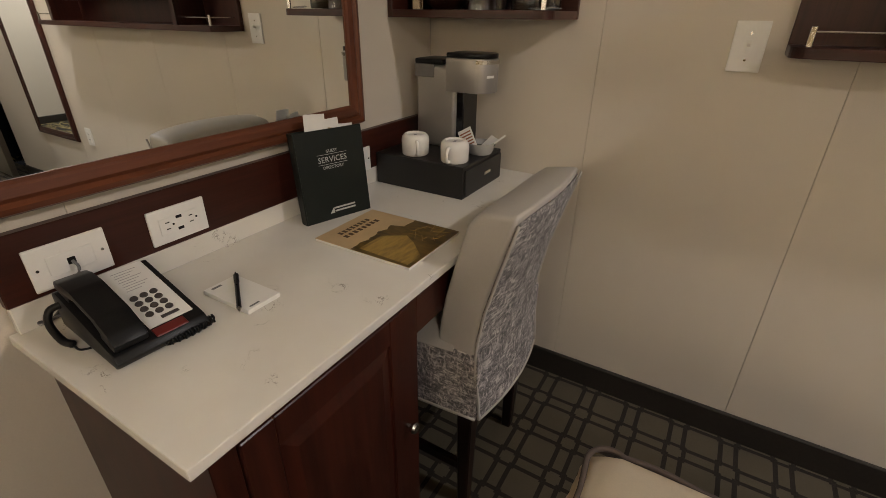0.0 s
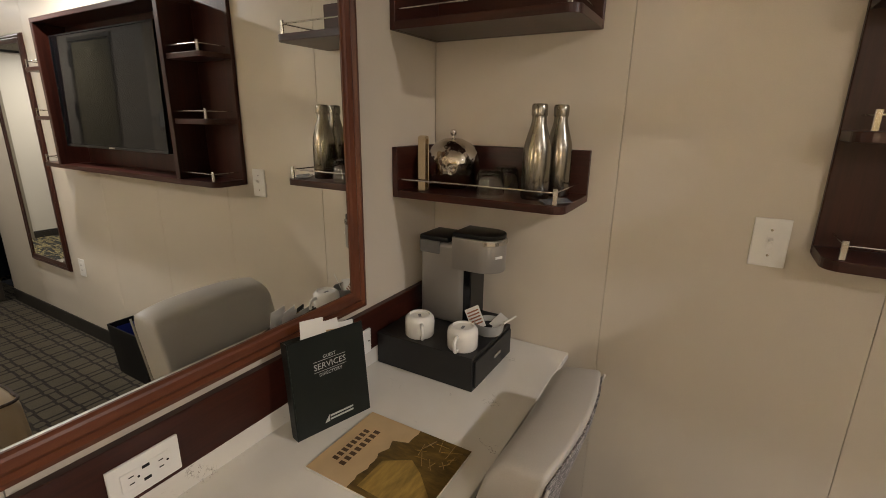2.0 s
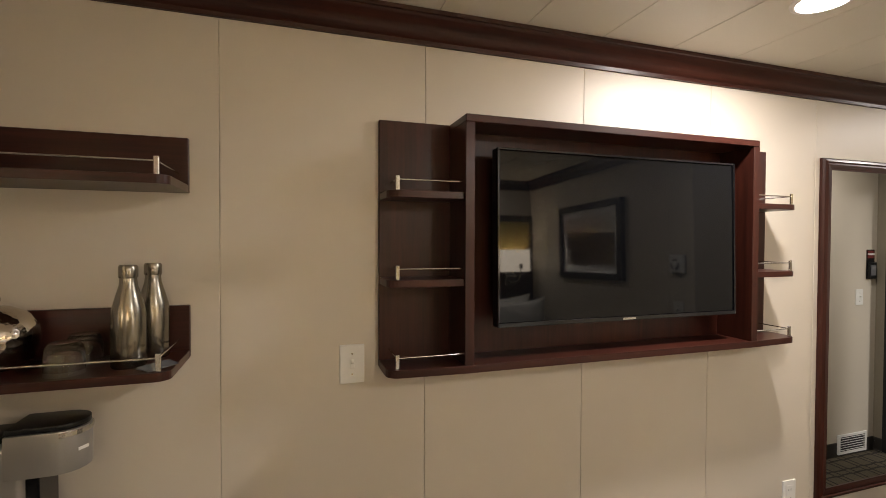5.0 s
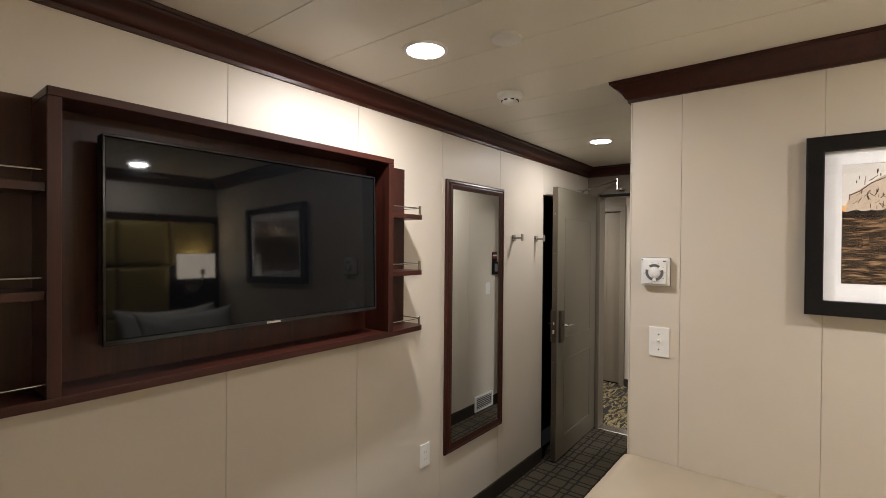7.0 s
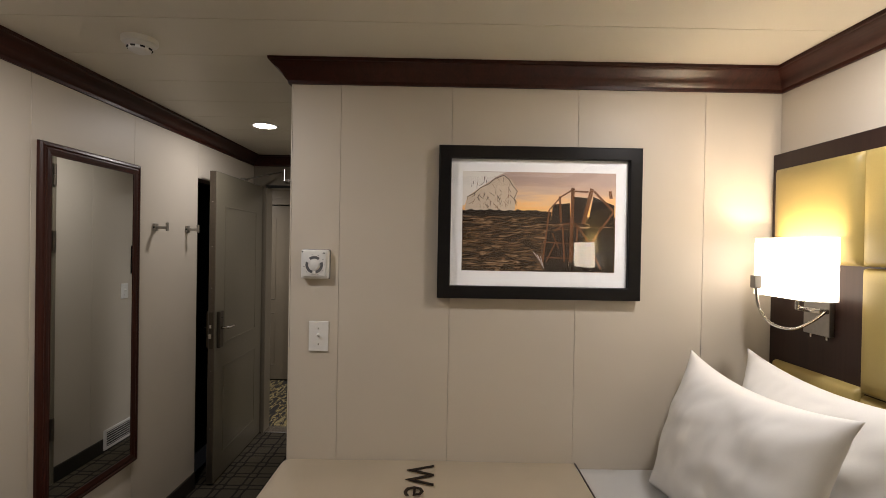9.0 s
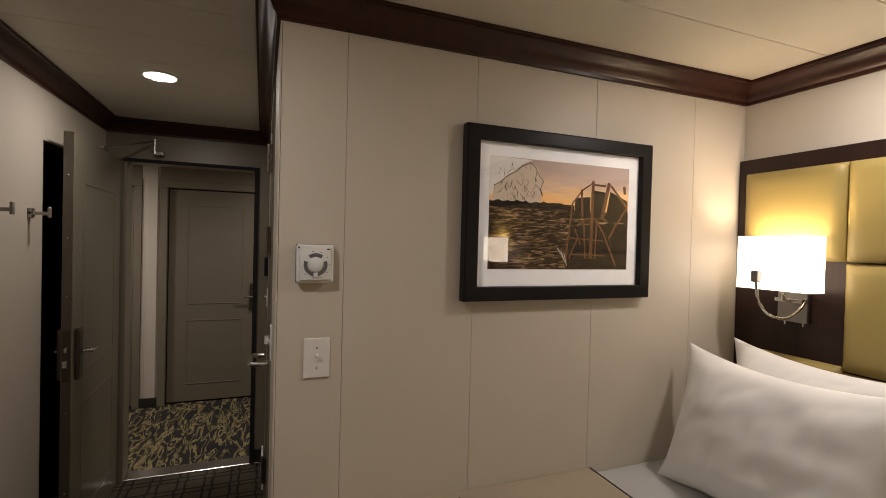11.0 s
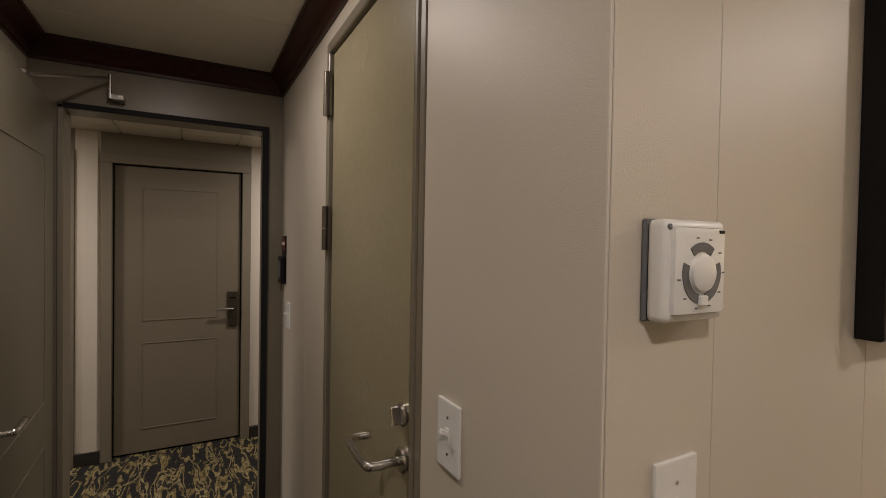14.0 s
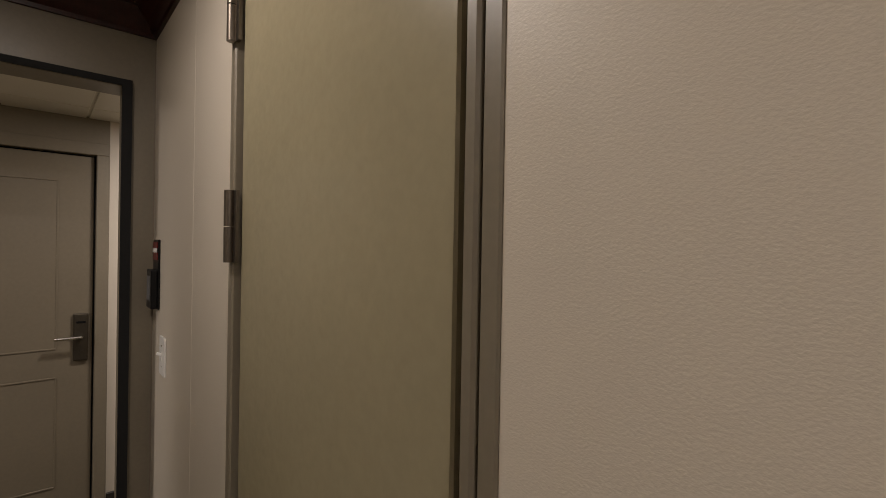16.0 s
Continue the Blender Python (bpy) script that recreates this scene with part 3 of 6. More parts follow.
part("face_frame", join(box(DX - 0.037, DX - 0.017, DY0 + 0.03, DY0 + 0.07, 0.06, DESK - 0.02, 0.001), box(DX - 0.037, DX - 0.017, 0.685, 0.722, 0.06, DESK - 0.02, 0.001), box(DX - 0.037, DX - 0.017, DY0 + 0.07, 0.685, DESK - 0.035, DESK - 0.02, 0.001), box(DX - 0.037, DX - 0.017, DY0 + 0.07, 0.685, 0.06, 0.075, 0.001)), WOODZ, desk)
part("apron", box(DX - 0.035, DX - 0.017, 0.722, N - 0.06, DESK - 0.13, DESK - 0.02, 0.001), WOODY, desk)
part("leg", box(DX - 0.072, DX - 0.017, N - 0.065, N - 0.010, 0.0, DESK - 0.02, 0.003), WOODZ, desk)
part("side_rail", box(W + 0.02, DX - 0.072, N - 0.03, N - 0.010, DESK - 0.13, DESK - 0.02), WOODX, desk)
def raised_door(x, y0, y1, z0, z1, rail):
    """A framed cupboard door whose panel slopes up to a raised field."""
    bm = join(box(x - 0.018, x - 0.006, y0 + rail - 0.002, y1 - rail + 0.002, z0 + rail - 0.002, z1 - rail + 0.002), box(x - 0.018, x, y0, y0 + rail, z0, z1, 0.002), box(x - 0.018, x, y1 - rail, y1, z0, z1, 0.002), box(x - 0.018, x, y0 + rail, y1 - rail, z0, z0 + rail, 0.002), box(x - 0.018, x, y0 + rail, y1 - rail, z1 - rail, z1, 0.002))
    f = bmesh.new()
    a = [f.verts.new((x - 0.006, y, z)) for y, z in ((y0 + rail + 0.004, z0 + rail + 0.004), (y1 - rail - 0.004, z0 + rail + 0.004), (y1 - rail - 0.004, z1 - rail - 0.004), (y0 + rail + 0.004, z1 - rail - 0.004))]
    c = [f.verts.new((x + 0.001, y, z)) for y, z in ((y0 + rail + 0.03, z0 + rail + 0.03), (y1 - rail - 0.03, z0 + rail + 0.03), (y1 - rail - 0.03, z1 - rail - 0.03), (y0 + rail + 0.03, z1 - rail - 0.03))]
    for k in range(4):
        f.faces.new((a[k], a[(k + 1) % 4], c[(k + 1) % 4], c[k]))
    f.faces.new(c)
    bmesh.ops.recalc_face_normals(f, faces=f.faces[:])
    return join(bm, f)


door = part("cupboard_door", raised_door(DX - 0.012, 0.300, 0.683, 0.077, 0.738, 0.057), WOODZ, desk)
part("knob", lathe([(0, 0), (0.005, 0.001), (0.0045, 0.010), (0.011, 0.015), (0.013, 0.021), (0.010, 0.027), (0, 0.029)], 20), CHROME, door, "small polished brass knob", 40, pose(DX - 0.012, 0.668, 0.435, 0, 90, 0))
wt = thing("worktop", (-0.62, 0.86, DESK), "white quartz desktop with grey veins", "worktop")
part("slab", box(W + 0.001, DX, DY0, N - 0.002, DESK - 0.02, DESK, 0.003, 2), QUARTZ, wt)
part("upstand", box(W + 0.001, W + 0.018, DY0 + 0.012, N - 0.003, DESK, DESK + 0.048, 0.0015), QUARTZ, wt)
bb = thing("back_rail", (W, 0.86, DESK + 0.048), "dark mahogany rail along the wall above the desk", "rail")
part("rail", box(W + 0.001, W + 0.020, DY0 + 0.01, N - 0.002, DESK + 0.049, DESK + 0.165, 0.002), WOODY, bb)


def wall_plate(name, m, wide, high, label, category, kind="switch", group=""):
    """A plate on a wall; in its own pose z points off the wall and y up."""
    th = thing(name, m.translation, label, category, group)
    part("cover_plate", box(-wide / 2, wide / 2, -high / 2, high / 2, 0, 0.006, 0.0025, 2), WHITE, th, m=m)
    if kind == "switch":
        part("toggle_seat", box(-0.006, 0.006, -0.013, 0.013, 0.006, 0.0075, 0.0005), WHITE, th, m=m)
        part("toggle", box(-0.004, 0.004, -0.004, 0.004, 0, 0.016, 0.001), WHITE, th, m=m @ pose(0, 0.003, 0.005, -28, 0, 0))
        for s in (-1, 1):
            part("screw", lathe([(0, 0.0066), (0.0028, 0.0066), (0.003, 0.006), (0, 0.006)], 10, (0, s * 0.030, 0)), CHROME, th, m=m)
    elif kind == "outlet":
        part("insert", box(-0.018, 0.018, -0.036, 0.036, 0.006, 0.0075, 0.001), WHITE, th, m=m)
        for s in (-1, 1):
            for u in (-0.006, 0.006):
                part("slot", box(u - 0.001, u + 0.001, s * 0.018 - 0.004, s * 0.018 + 0.004, 0.0073, 0.0079), BLACK, th, m=m)
    elif kind == "wide_outlet":
        part("insert", box(-0.040, 0.040, -0.0175, 0.0175, 0.006, 0.0075, 0.001), WHITE, th, m=m)
        for cx in (-0.024, 0.024):
            for u in (-0.0065, 0.0065):
                part("slot", box(cx - 0.004, cx + 0.004, u - 0.001, u + 0.001, 0.0073, 0.0079), BLACK, th, m=m)
            part("ground_hole", lathe([(0, 0.0079), (0.0022, 0.0079), (0.0022, 0.007), (0, 0.007)], 10, (cx + 0.011, 0, 0)), BLACK, th, m=m)
        for u in (-0.012, 0.012):
            part("usb_port", box(-0.006, 0.006, u - 0.0028, u + 0.0028, 0.0073, 0.0079), BLACK, th, m=m)
    elif kind == "wide_blank":
        part("insert", box(-0.034, 0.034, -0.0175, 0.0175, 0.006, 0.0072, 0.001), WHITE, th, m=m)
        part("jack", box(-0.006, 0.006, -0.006, 0.006, 0.0070, 0.0085, 0.0006), BLACK, th, m=m)
        for s in (-1, 1):
            part("screw", lathe([(0, 0.0066), (0.0025, 0.0066), (0.0027, 0.006), (0, 0.006)], 10, (s * 0.048, 0, 0)), CHROME, th, m=m)
    return th


def on_wall(x, y, z, side):
    """The pose of a plate at that place on a wall whose face looks to 'n', 's', 'e' or 'w'."""
    return pose(x, y, z, 90, 0, {"s": 0, "n": 180, "e": 90, "w": -90}[side])


wall_plate("light_switch", on_wall(0.040, N, 1.183, "s"), 0.072, 0.114, "white toggle light switch on the panelled wall", "light switch", group="toggle switches")
wall_plate("light_switch", on_wall(E, 0.459, 1.175, "w"), 0.075, 0.116, "white toggle light switch below the thermostat", "light switch", group="toggle switches")
wall_plate("light_switch", on_wall(2.358, CS, 1.160, "n"), 0.072, 0.114, "white toggle light switch beside the bathroom door", "light switch", group="toggle switches")
wall_plate("light_switch", on_wall(3.797, CS, 1.143, "n"), 0.072, 0.114, "white toggle light switch near the cabin entrance", "light switch", group="toggle switches")
wall_plate("power_outlet", on_wall(1.838, N, 0.497, "s"), 0.072, 0.114, "white wall outlet low on the panelled wall", "outlet", "outlet")
wall_plate("power_outlet", on_wall(W + 0.020, 0.528, 0.873, "e"), 0.116, 0.070, "white double outlet with charging ports on the desk rail", "outlet", "wide_outlet")
wall_plate("power_outlet", on_wall(W + 0.020, 1.066, 0.862, "e"), 0.116, 0.070, "white outlet on the desk rail behind the folder", "outlet", "wide_blank")
wall_plate("phone_socket", on_wall(W + 0.020, 0.338, 0.873, "e"), 0.118, 0.075, "white telephone socket plate on the desk rail", "socket", "wide_blank")

# ---------------------------------------------------------------- corner shelves
def corner_shelf(z0, high):
    th = thing("corner_shelf", (-0.62, N, z0), "dark mahogany corner shelf with a thin metal gallery rail", "shelf", "corner shelves above the desk")
    x1, y0 = -0.383, 1.268
    part("shelf_board", rounded_shelf(W + 0.018, x1, y0, N - 0.018, z0, z0 + 0.020, 1, 0.03), WOODX, th)
    part("back_panel", box(W + 0.018, x1, N - 0.018, N - 0.001, z0, z0 + high, 0.0015), WOODX, th)
    part("side_panel", box(W + 0.001, W + 0.018, y0, N - 0.001, z0, z0 + high, 0.0015), WOODY, th)
    gallery_rail(th, (x1 - 0.024, y0 + 0.012), W + 0.018, N - 0.018, z0 + 0.020)
    return th


corner_shelf(1.236, 0.138)
corner_shelf(1.668, 0.142)

# ---------------------------------------------------------------- doors
ed = thing("entry_door", (CE, 1.43, 0.012), "grey-green painted cabin door standing wide open", "door")
DM = Matrix.Translation((3.955, 1.457, 0)) @ pose(0, 0, 0, 0, 0, 181.4)
# local: x from the hinge to the free edge, y across the thickness (room side is +y after the turn)
part("leaf", box(0.0, 0.80, 0.0, 0.042, 0.014, 1.972, 0.003), ENTRYTONE, ed, m=DM)
for z0, z1 in ((0.16, 0.72), (0.87, 1.76)):
    part("panel_moulding", join(box(0.13, 0.67, 0.0415, 0.0445, z0, z0 + 0.008, 0.001), box(0.13, 0.67, 0.0415, 0.0445, z1 - 0.008, z1, 0.001), box(0.13, 0.138, 0.0415, 0.0445, z0 + 0.008, z1 - 0.008, 0.001), box(0.662, 0.67, 0.0415, 0.0445, z0 + 0.008, z1 - 0.008, 0.001)), ENTRYTONE, ed, m=DM)
lock = part("lock_plate", box(0.715, 0.775, 0.042, 0.062, 0.858, 1.090, 0.008, 2), BRONZE, ed, "dark bronze electronic lock", m=DM)
part("lever", tube(arc([(0.745, 0.062, 0.985), (0.745, 0.095, 0.985), (0.735, 0.102, 0.985), (0.65, 0.102, 0.985)]), 0.009), CHROME, lock, smooth=True, m=DM)
part("outer_lock_plate", box(0.715, 0.775, -0.024, 0.0, 0.858, 1.090, 0.008, 2), BRONZE, ed, "dark bronze electronic lock", m=DM)
part("edge_strip", box(0.7985, 0.8015, 0.003, 0.039, 0.02, 1.968), HINGE, ed, "dull metal strip along the edge", m=DM)
for z in (0.36, 0.72, 1.24, 1.50, 1.78):
    part("edge_screw", rod((0.8010, 0.021, z), (0.8022, 0.021, z), 0.0035, 10), CHROME, ed, m=DM)
part("outer_lever", tube(arc([(0.745, -0.018, 0.985), (0.745, -0.042, 0.985), (0.735, -0.047, 0.985), (0.66, -0.047, 0.985)]), 0.008), CHROME, ed, smooth=True, m=DM)
part("card_light", box(0.738, 0.752, 0.0615, 0.063, 1.045, 1.052), BLACK, lock, m=DM)
part("latch_plate", box(0.8015, 0.8035, 0.008, 0.034, 0.86, 1.09), BRONZE, ed, "metal latch plate", m=DM)
part("latch_bolt", box(0.80, 0.815, 0.014, 0.028, 0.99, 1.012, 0.002), CHROME, ed, m=DM)
part("dead_bolt", box(0.80, 0.822, 0.012, 0.030, 0.925, 0.955, 0.002), CHROME, ed, m=DM)
for z in (0.25, 1.0, 1.75):
    part("hinge", rod((0.0, 0.0, z), (0.0, 0.0, z + 0.1), 0.008), CHROME, ed, m=DM)

df = structure("door_frame_entry", join(box(CE - 0.012, CE + 0.112, 0.642, 0.662, 0, 1.981, 0.002), box(CE - 0.012, CE + 0.112, 1.388, 1.408, 0, 1.981, 0.002), box(CE - 0.012, CE + 0.112, 0.642, 1.408, 1.964, 1.986, 0.002)), DOORFRAME, "grey painted metal door frame")
structure("door_seal", join(box(CE - 0.020, CE - 0.012, 0.643, 0.670, 0.012, 1.966), box(CE - 0.020, CE - 0.012, 0.643, 1.39, 1.966, 1.986)), RUBBER, "black rubber door seal")
dc = thing("door_closer_arm", (CE, 1.22, 2.02), "thin metal door closer arm above the entrance", "door closer")
part("bracket", box(CE - 0.055, CE, 1.190, 1.235, 2.010, 2.034, 0.003), NICKEL, dc)
part("bracket_bolt", rod((CE - 0.058, 1.203, 2.022), (CE - 0.050, 1.203, 2.022), 0.008, 12), CHROME, dc)
part("pin", rod((CE - 0.050, 1.238, 2.015), (CE - 0.050, 1.238, 2.108), 0.007), CHROME, dc)
part("arm", rod((CE - 0.050, 1.241, 2.092), (3.62, 1.400, 1.984), 0.006), NICKEL, dc)
part("arm_foot", box(3.585, 3.655, 1.405, 1.435, 1.973, 1.990, 0.003), NICKEL, dc)

bd = structure("door_bathroom", box(2.529, 3.124, CS - 0.035, CS - 0.004, 0.012, 2.045, 0.003), DOORPAINT, "olive-grey painted steel bathroom door, closed")
bf = structure("door_frame_bathroom", join(box(2.469, 2.491, CS - 0.06, CS + 0.003, 0, 2.052, 0.002), box(2.494, 2.511, CS - 0.06, CS + 0.006, 0, 2.052, 0.003), box(2.491, 2.494, CS - 0.06, CS - 0.004, 0, 2.052), box(3.134, 3.160, CS - 0.06, CS + 0.008, 0, 2.052, 0.003), box(2.467, 3.160, CS - 0.06, CS + 0.008, 2.052, 2.084, 0.003)), DOORFRAME, "grey painted steel door frame")
# black strips fill the gap round the leaf, its shade given as colour
part("gap_shade_strip", join(box(2.511, 2.527, CS - 0.05, CS - 0.012, 0, 2.046), box(3.125, 3.134, CS - 0.05, CS - 0.010, 0, 2.046), box(2.511, 3.134, CS - 0.05, CS - 0.010, 2.047, 2.052)), BLACK, bf, "black strips for the shade in the gap round the door")
for z in (0.28, 1.445, 1.858):
    part("hinge", join(rod((3.138, CS + 0.014, z), (3.138, CS + 0.014, z + 0.066), 0.0095), rod((3.138, CS + 0.014, z + 0.068), (3.138, CS + 0.014, z + 0.135), 0.0095), box(3.118, 3.138, CS + 0.002, CS + 0.008, z, z + 0.135)), HINGE, bd, "dull metal hinge", 50)
hl = part("handle_rose", lathe([(0, 0), (0.026, 0), (0.026, 0.006), (0.022, 0.010), (0, 0.010)], 28), CHROME, bd, "round metal handle rose", 40, on_wall(2.553, CS - 0.004, 1.036, "n"))
part("lever", tube(arc([(2.553, CS + 0.004, 1.036), (2.553, CS + 0.056, 1.036), (2.566, CS + 0.072, 1.036), (2.64, CS + 0.072, 1.036), (2.685, CS + 0.068, 1.036), (2.700, CS + 0.050, 1.036), (2.697, CS + 0.016, 1.036)]), 0.0095, 12), CHROME, hl, "curved polished lever", True)
tb = part("turn_rose", lathe([(0, 0), (0.024, 0), (0.024, 0.006), (0.020, 0.010), (0, 0.010)], 28), CHROME, bd, "round metal turn rose", 40, on_wall(2.556, CS - 0.004, 1.127, "n"))
part("thumb_turn", box(-0.004, 0.004, -0.018, 0.018, 0.010, 0.028, 0.002), CHROME, tb, m=on_wall(2.556, CS - 0.004, 1.127, "n") @ pose(0, 0, 0, 0, 0, 20))


def hall_door(y0, y1, lock_at):
    ob = structure("door_hall", box(HALL + 0.03, HALL + 0.07, y0, y1, 0.014, 1.938, 0.003), HALLPAINT, "grey-green painted hallway door, closed")
    w = y1 - y0
    for z in (0.173, 0.752, 0.906, 1.797):
        part("panel_groove", box(HALL + 0.026, HALL + 0.031, y0 + 0.153, y1 - 0.154, z - 0.004, z + 0.004, 0.0015), HALLPAINT, ob)
    for u in (y0 + 0.153, y1 - 0.154):
        part("panel_groove", box(HALL + 0.0275, HALL + 0.031, u - 0.004, u + 0.004, 0.177, 0.748, 0.001), HALLPAINT, ob)
        part("panel_groove", box(HALL + 0.0275, HALL + 0.031, u - 0.004, u + 0.004, 0.910, 1.793, 0.001), HALLPAINT, ob)
    structure("door_frame_hall", join(box(HALL - 0.012, HALL + 0.08, y0 - 0.066, y0 - 0.008, 0, 1.946, 0.003), box(HALL - 0.012, HALL + 0.08, y1 + 0.008, y1 + 0.066, 0, 1.946, 0.003), box(HALL - 0.012, HALL + 0.08, y0 - 0.066, y1 + 0.066, 1.946, 2.012, 0.003)), DOORFRAME, "grey painted metal door frame")
    # black sheet behind the leaf paints the shade of the gap round it
    structure("door_gap_shade", box(HALL + 0.05, HALL + 0.06, y0 - 0.008, y1 + 0.008, 0, 1.946), BLACK, "black sheet for the shade in the gap round a door")
    lp = part("lock_plate", box(HALL + 0.010, HALL + 0.031, lock_at - 0.033, lock_at + 0.033, 0.833, 1.088, 0.006, 2), BRONZE, ob, "dark bronze electronic lock")
    part("lever", tube(arc([(HALL + 0.010, lock_at, 0.965), (HALL - 0.03, lock_at, 0.965), (HALL - 0.035, lock_at + 0.02, 0.965), (HALL - 0.035, lock_at + 0.11, 0.965)]), 0.009), CHROME, lp, "metal lever", True)
    part("card_slot", box(HALL + 0.007, HALL + 0.011, lock_at - 0.02, lock_at + 0.02, 1.035, 1.047), BLACK, lp)


hall_door(0.636, 1.397, 0.686)
hall_door(1.665, 2.37, 2.30)
structure("hall_corner_post", box(HALL - 0.014, HALL, 1.480, 1.560, 0.085, 2.14, 0.002), WALL, "pale strip of hallway wall between two doors")

# ---------------------------------------------------------------- headboard, bed
hb = thing("headboard", (0.88, S, 0), "dark wooden headboard wall with gold padded panels", "headboard")
part("board", box(-0.33, E - 0.002, S + 0.001, S + 0.030, 0.0, 1.90, 0.002), HEADWOOD, hb)


def cushion_panel(x0, x1, z0, z1, y, thick=0.035):
    bm = bmesh.new()
    n = 14
    grid = []
    for j in range(n + 1):
        row = []
        for i in range(n + 1):
            u, v = i / n, j / n
            uu, vv = 0.5 - 0.5 * math.cos(math.pi * u), 0.5 - 0.5 * math.cos(math.pi * v)
            x, z = x0 + (x1 - x0) * uu, z0 + (z1 - z0) * vv
            e = min(uu * (x1 - x0), (1 - uu) * (x1 - x0), vv * (z1 - z0), (1 - vv) * (z1 - z0))
            d = thick * (1 - (1 - min(1, e / 0.035)) ** 2) ** 0.5
            row.append(bm.verts.new((x, y + d, z)))
        grid.append(row)
    for j in range(n):
        for i in range(n):
            bm.faces.new((grid[j][i], grid[j][i + 1], grid[j + 1][i + 1], grid[j + 1][i]))
    bmesh.ops.recalc_face_normals(bm, faces=bm.faces[:])
    return bm


HY = S + 0.030
for a, b in ((1.636, 2.000), (1.272, 1.634), (0.908, 1.270), (0.544, 0.906), (0.180, 0.542), (-0.29, 0.178)):
    side = a > 1.6 or a < 0
    for z0, z1 in (((1.49, 1.84), (0.72, 1.125)) if side else ((1.49, 1.84), (1.11, 1.485), (0.72, 1.105))):
        part("padded_panel", cushion_panel(a, b, z0, z1, HY, 0.035), VINYL, hb, "gold vinyl padded panel", True)

bed = thing("bed", (1.02, -0.35, 0), "made bed with white sheets against the panelled wall", "bed")
part("bed_base", box(0.06, E - 0.02, S + 0.08, 0.50, 0.0, 0.30, 0.01), BLACK, bed)
part("mattress", box(0.03, E - 0.006, S + 0.075, 0.545, 0.30, 0.655, 0.04, 4), SHEET, bed, smooth=60)


def cloth(x0, x1, y0, y1, top, drops, nx, ny, ripple, seed):
    """A cover over the bed: flat on top, rounded over its edges and hanging in folds. drops: (west, north) lengths."""
    bm = bmesh.new()
    dw, dn = drops
    us = [x0 - dw + (x1 - x0 + dw) * i / nx for i in range(nx + 1)]
    vs = [y0 + (y1 - y0 + dn) * j / ny for j in range(ny + 1)]
    R = 0.045
    grid = []
    for v in vs:
        row = []
        for u in us:
            ou, ov = max(0.0, x0 - u), max(0.0, v - y1)
            px, py = max(u, x0), min(v, y1)
            L = math.hypot(ou, ov)
            z = top + 0.004 * noise.noise((u * 3.1, v * 3.1, seed)) + 0.0015 * noise.noise((u * 14, v * 14, seed + 3))
            if L > 1e-6:
                dx, dy = -ou / L, ov / L
                if L < R * 1.5708:
                    a = L / R
                    out, down = R * math.sin(a), R * (1 - math.cos(a))
                else:
                    out, down = R, R + L - R * 1.5708
                k = min(1.0, down / 0.25)
                s = (u if ov > ou else v) * 9.0
                both = min(1.0, min(ou, ov) / 0.08)
                out += k * ripple * (0.5 + 0.5 * math.sin(s + 2.0 * noise.noise((u * 2, v * 2, seed)))) + both * 0.022 * math.sin(4.0 * math.atan2(ov, ou))
                px, py, z = px + dx * out, py + dy * out, max(0.03, z - down)
            row.append(bm.verts.new((px, py, z)))
        grid.append(row)
    for j in range(ny):
        for i in range(nx):
            bm.faces.new((grid[j][i], grid[j][i + 1], grid[j + 1][i + 1], grid[j + 1][i]))
    hems = [v.co.copy() for v in grid[ny][::-1]] + [grid[j][0].co.copy() for j in range(ny - 1, -1, -1)]
    bmesh.ops.solidify(bm, geom=bm.faces[:], thickness=0.006)
    bmesh.ops.recalc_face_normals(bm, faces=bm.faces[:])
    return bm, hems


part("sheet_fold", cloth(0.03, E - 0.006, -1.10, -0.50, 0.678, (0.35, 0.0), 70, 30, 0.012, 2.0)[0], SHEET, bed, "folded back white sheet", True)
spread = thing("bedspread", (1.02, 0.0, 0.68), "cream bedspread with dark piping and printed lettering", "bedspread")
cover_bm, hem_line = cloth(0.025, E - 0.004, -0.53, 0.560, 0.700, (0.50, 0.50), 100, 64, 0.02, 5.0)
part("cover", cover_bm, CREAM, spread, smooth=True)
edge_line = [(0.025 - 0.036, -0.53 + 1.05 * k / 40, 0.684 + 0.003 * math.sin(k * 0.9)) for k in range(41)]
for k in range(1, 12):
    a = math.pi * (1 - 0.5 * k / 12)
    w = 0.040 + 0.006 * math.sin(math.pi * k / 12)
    edge_line.append((0.025 + w * math.cos(a), 0.560 + w * math.sin(a), 0.684))
edge_line += [(0.03 + 0.5 * k / 24, 0.560 + 0.037 + 0.005 * math.sin(k * 0.8) * math.exp(-k / 15), 0.684) for k in range(25)]
part("edge_piping", tube(edge_line, 0.0045, 6), PIPING, spread, "dark piped edge", True)
part("hem_piping", tube(hem_line, 0.006, 6), PIPING, spread, "dark piped hem")


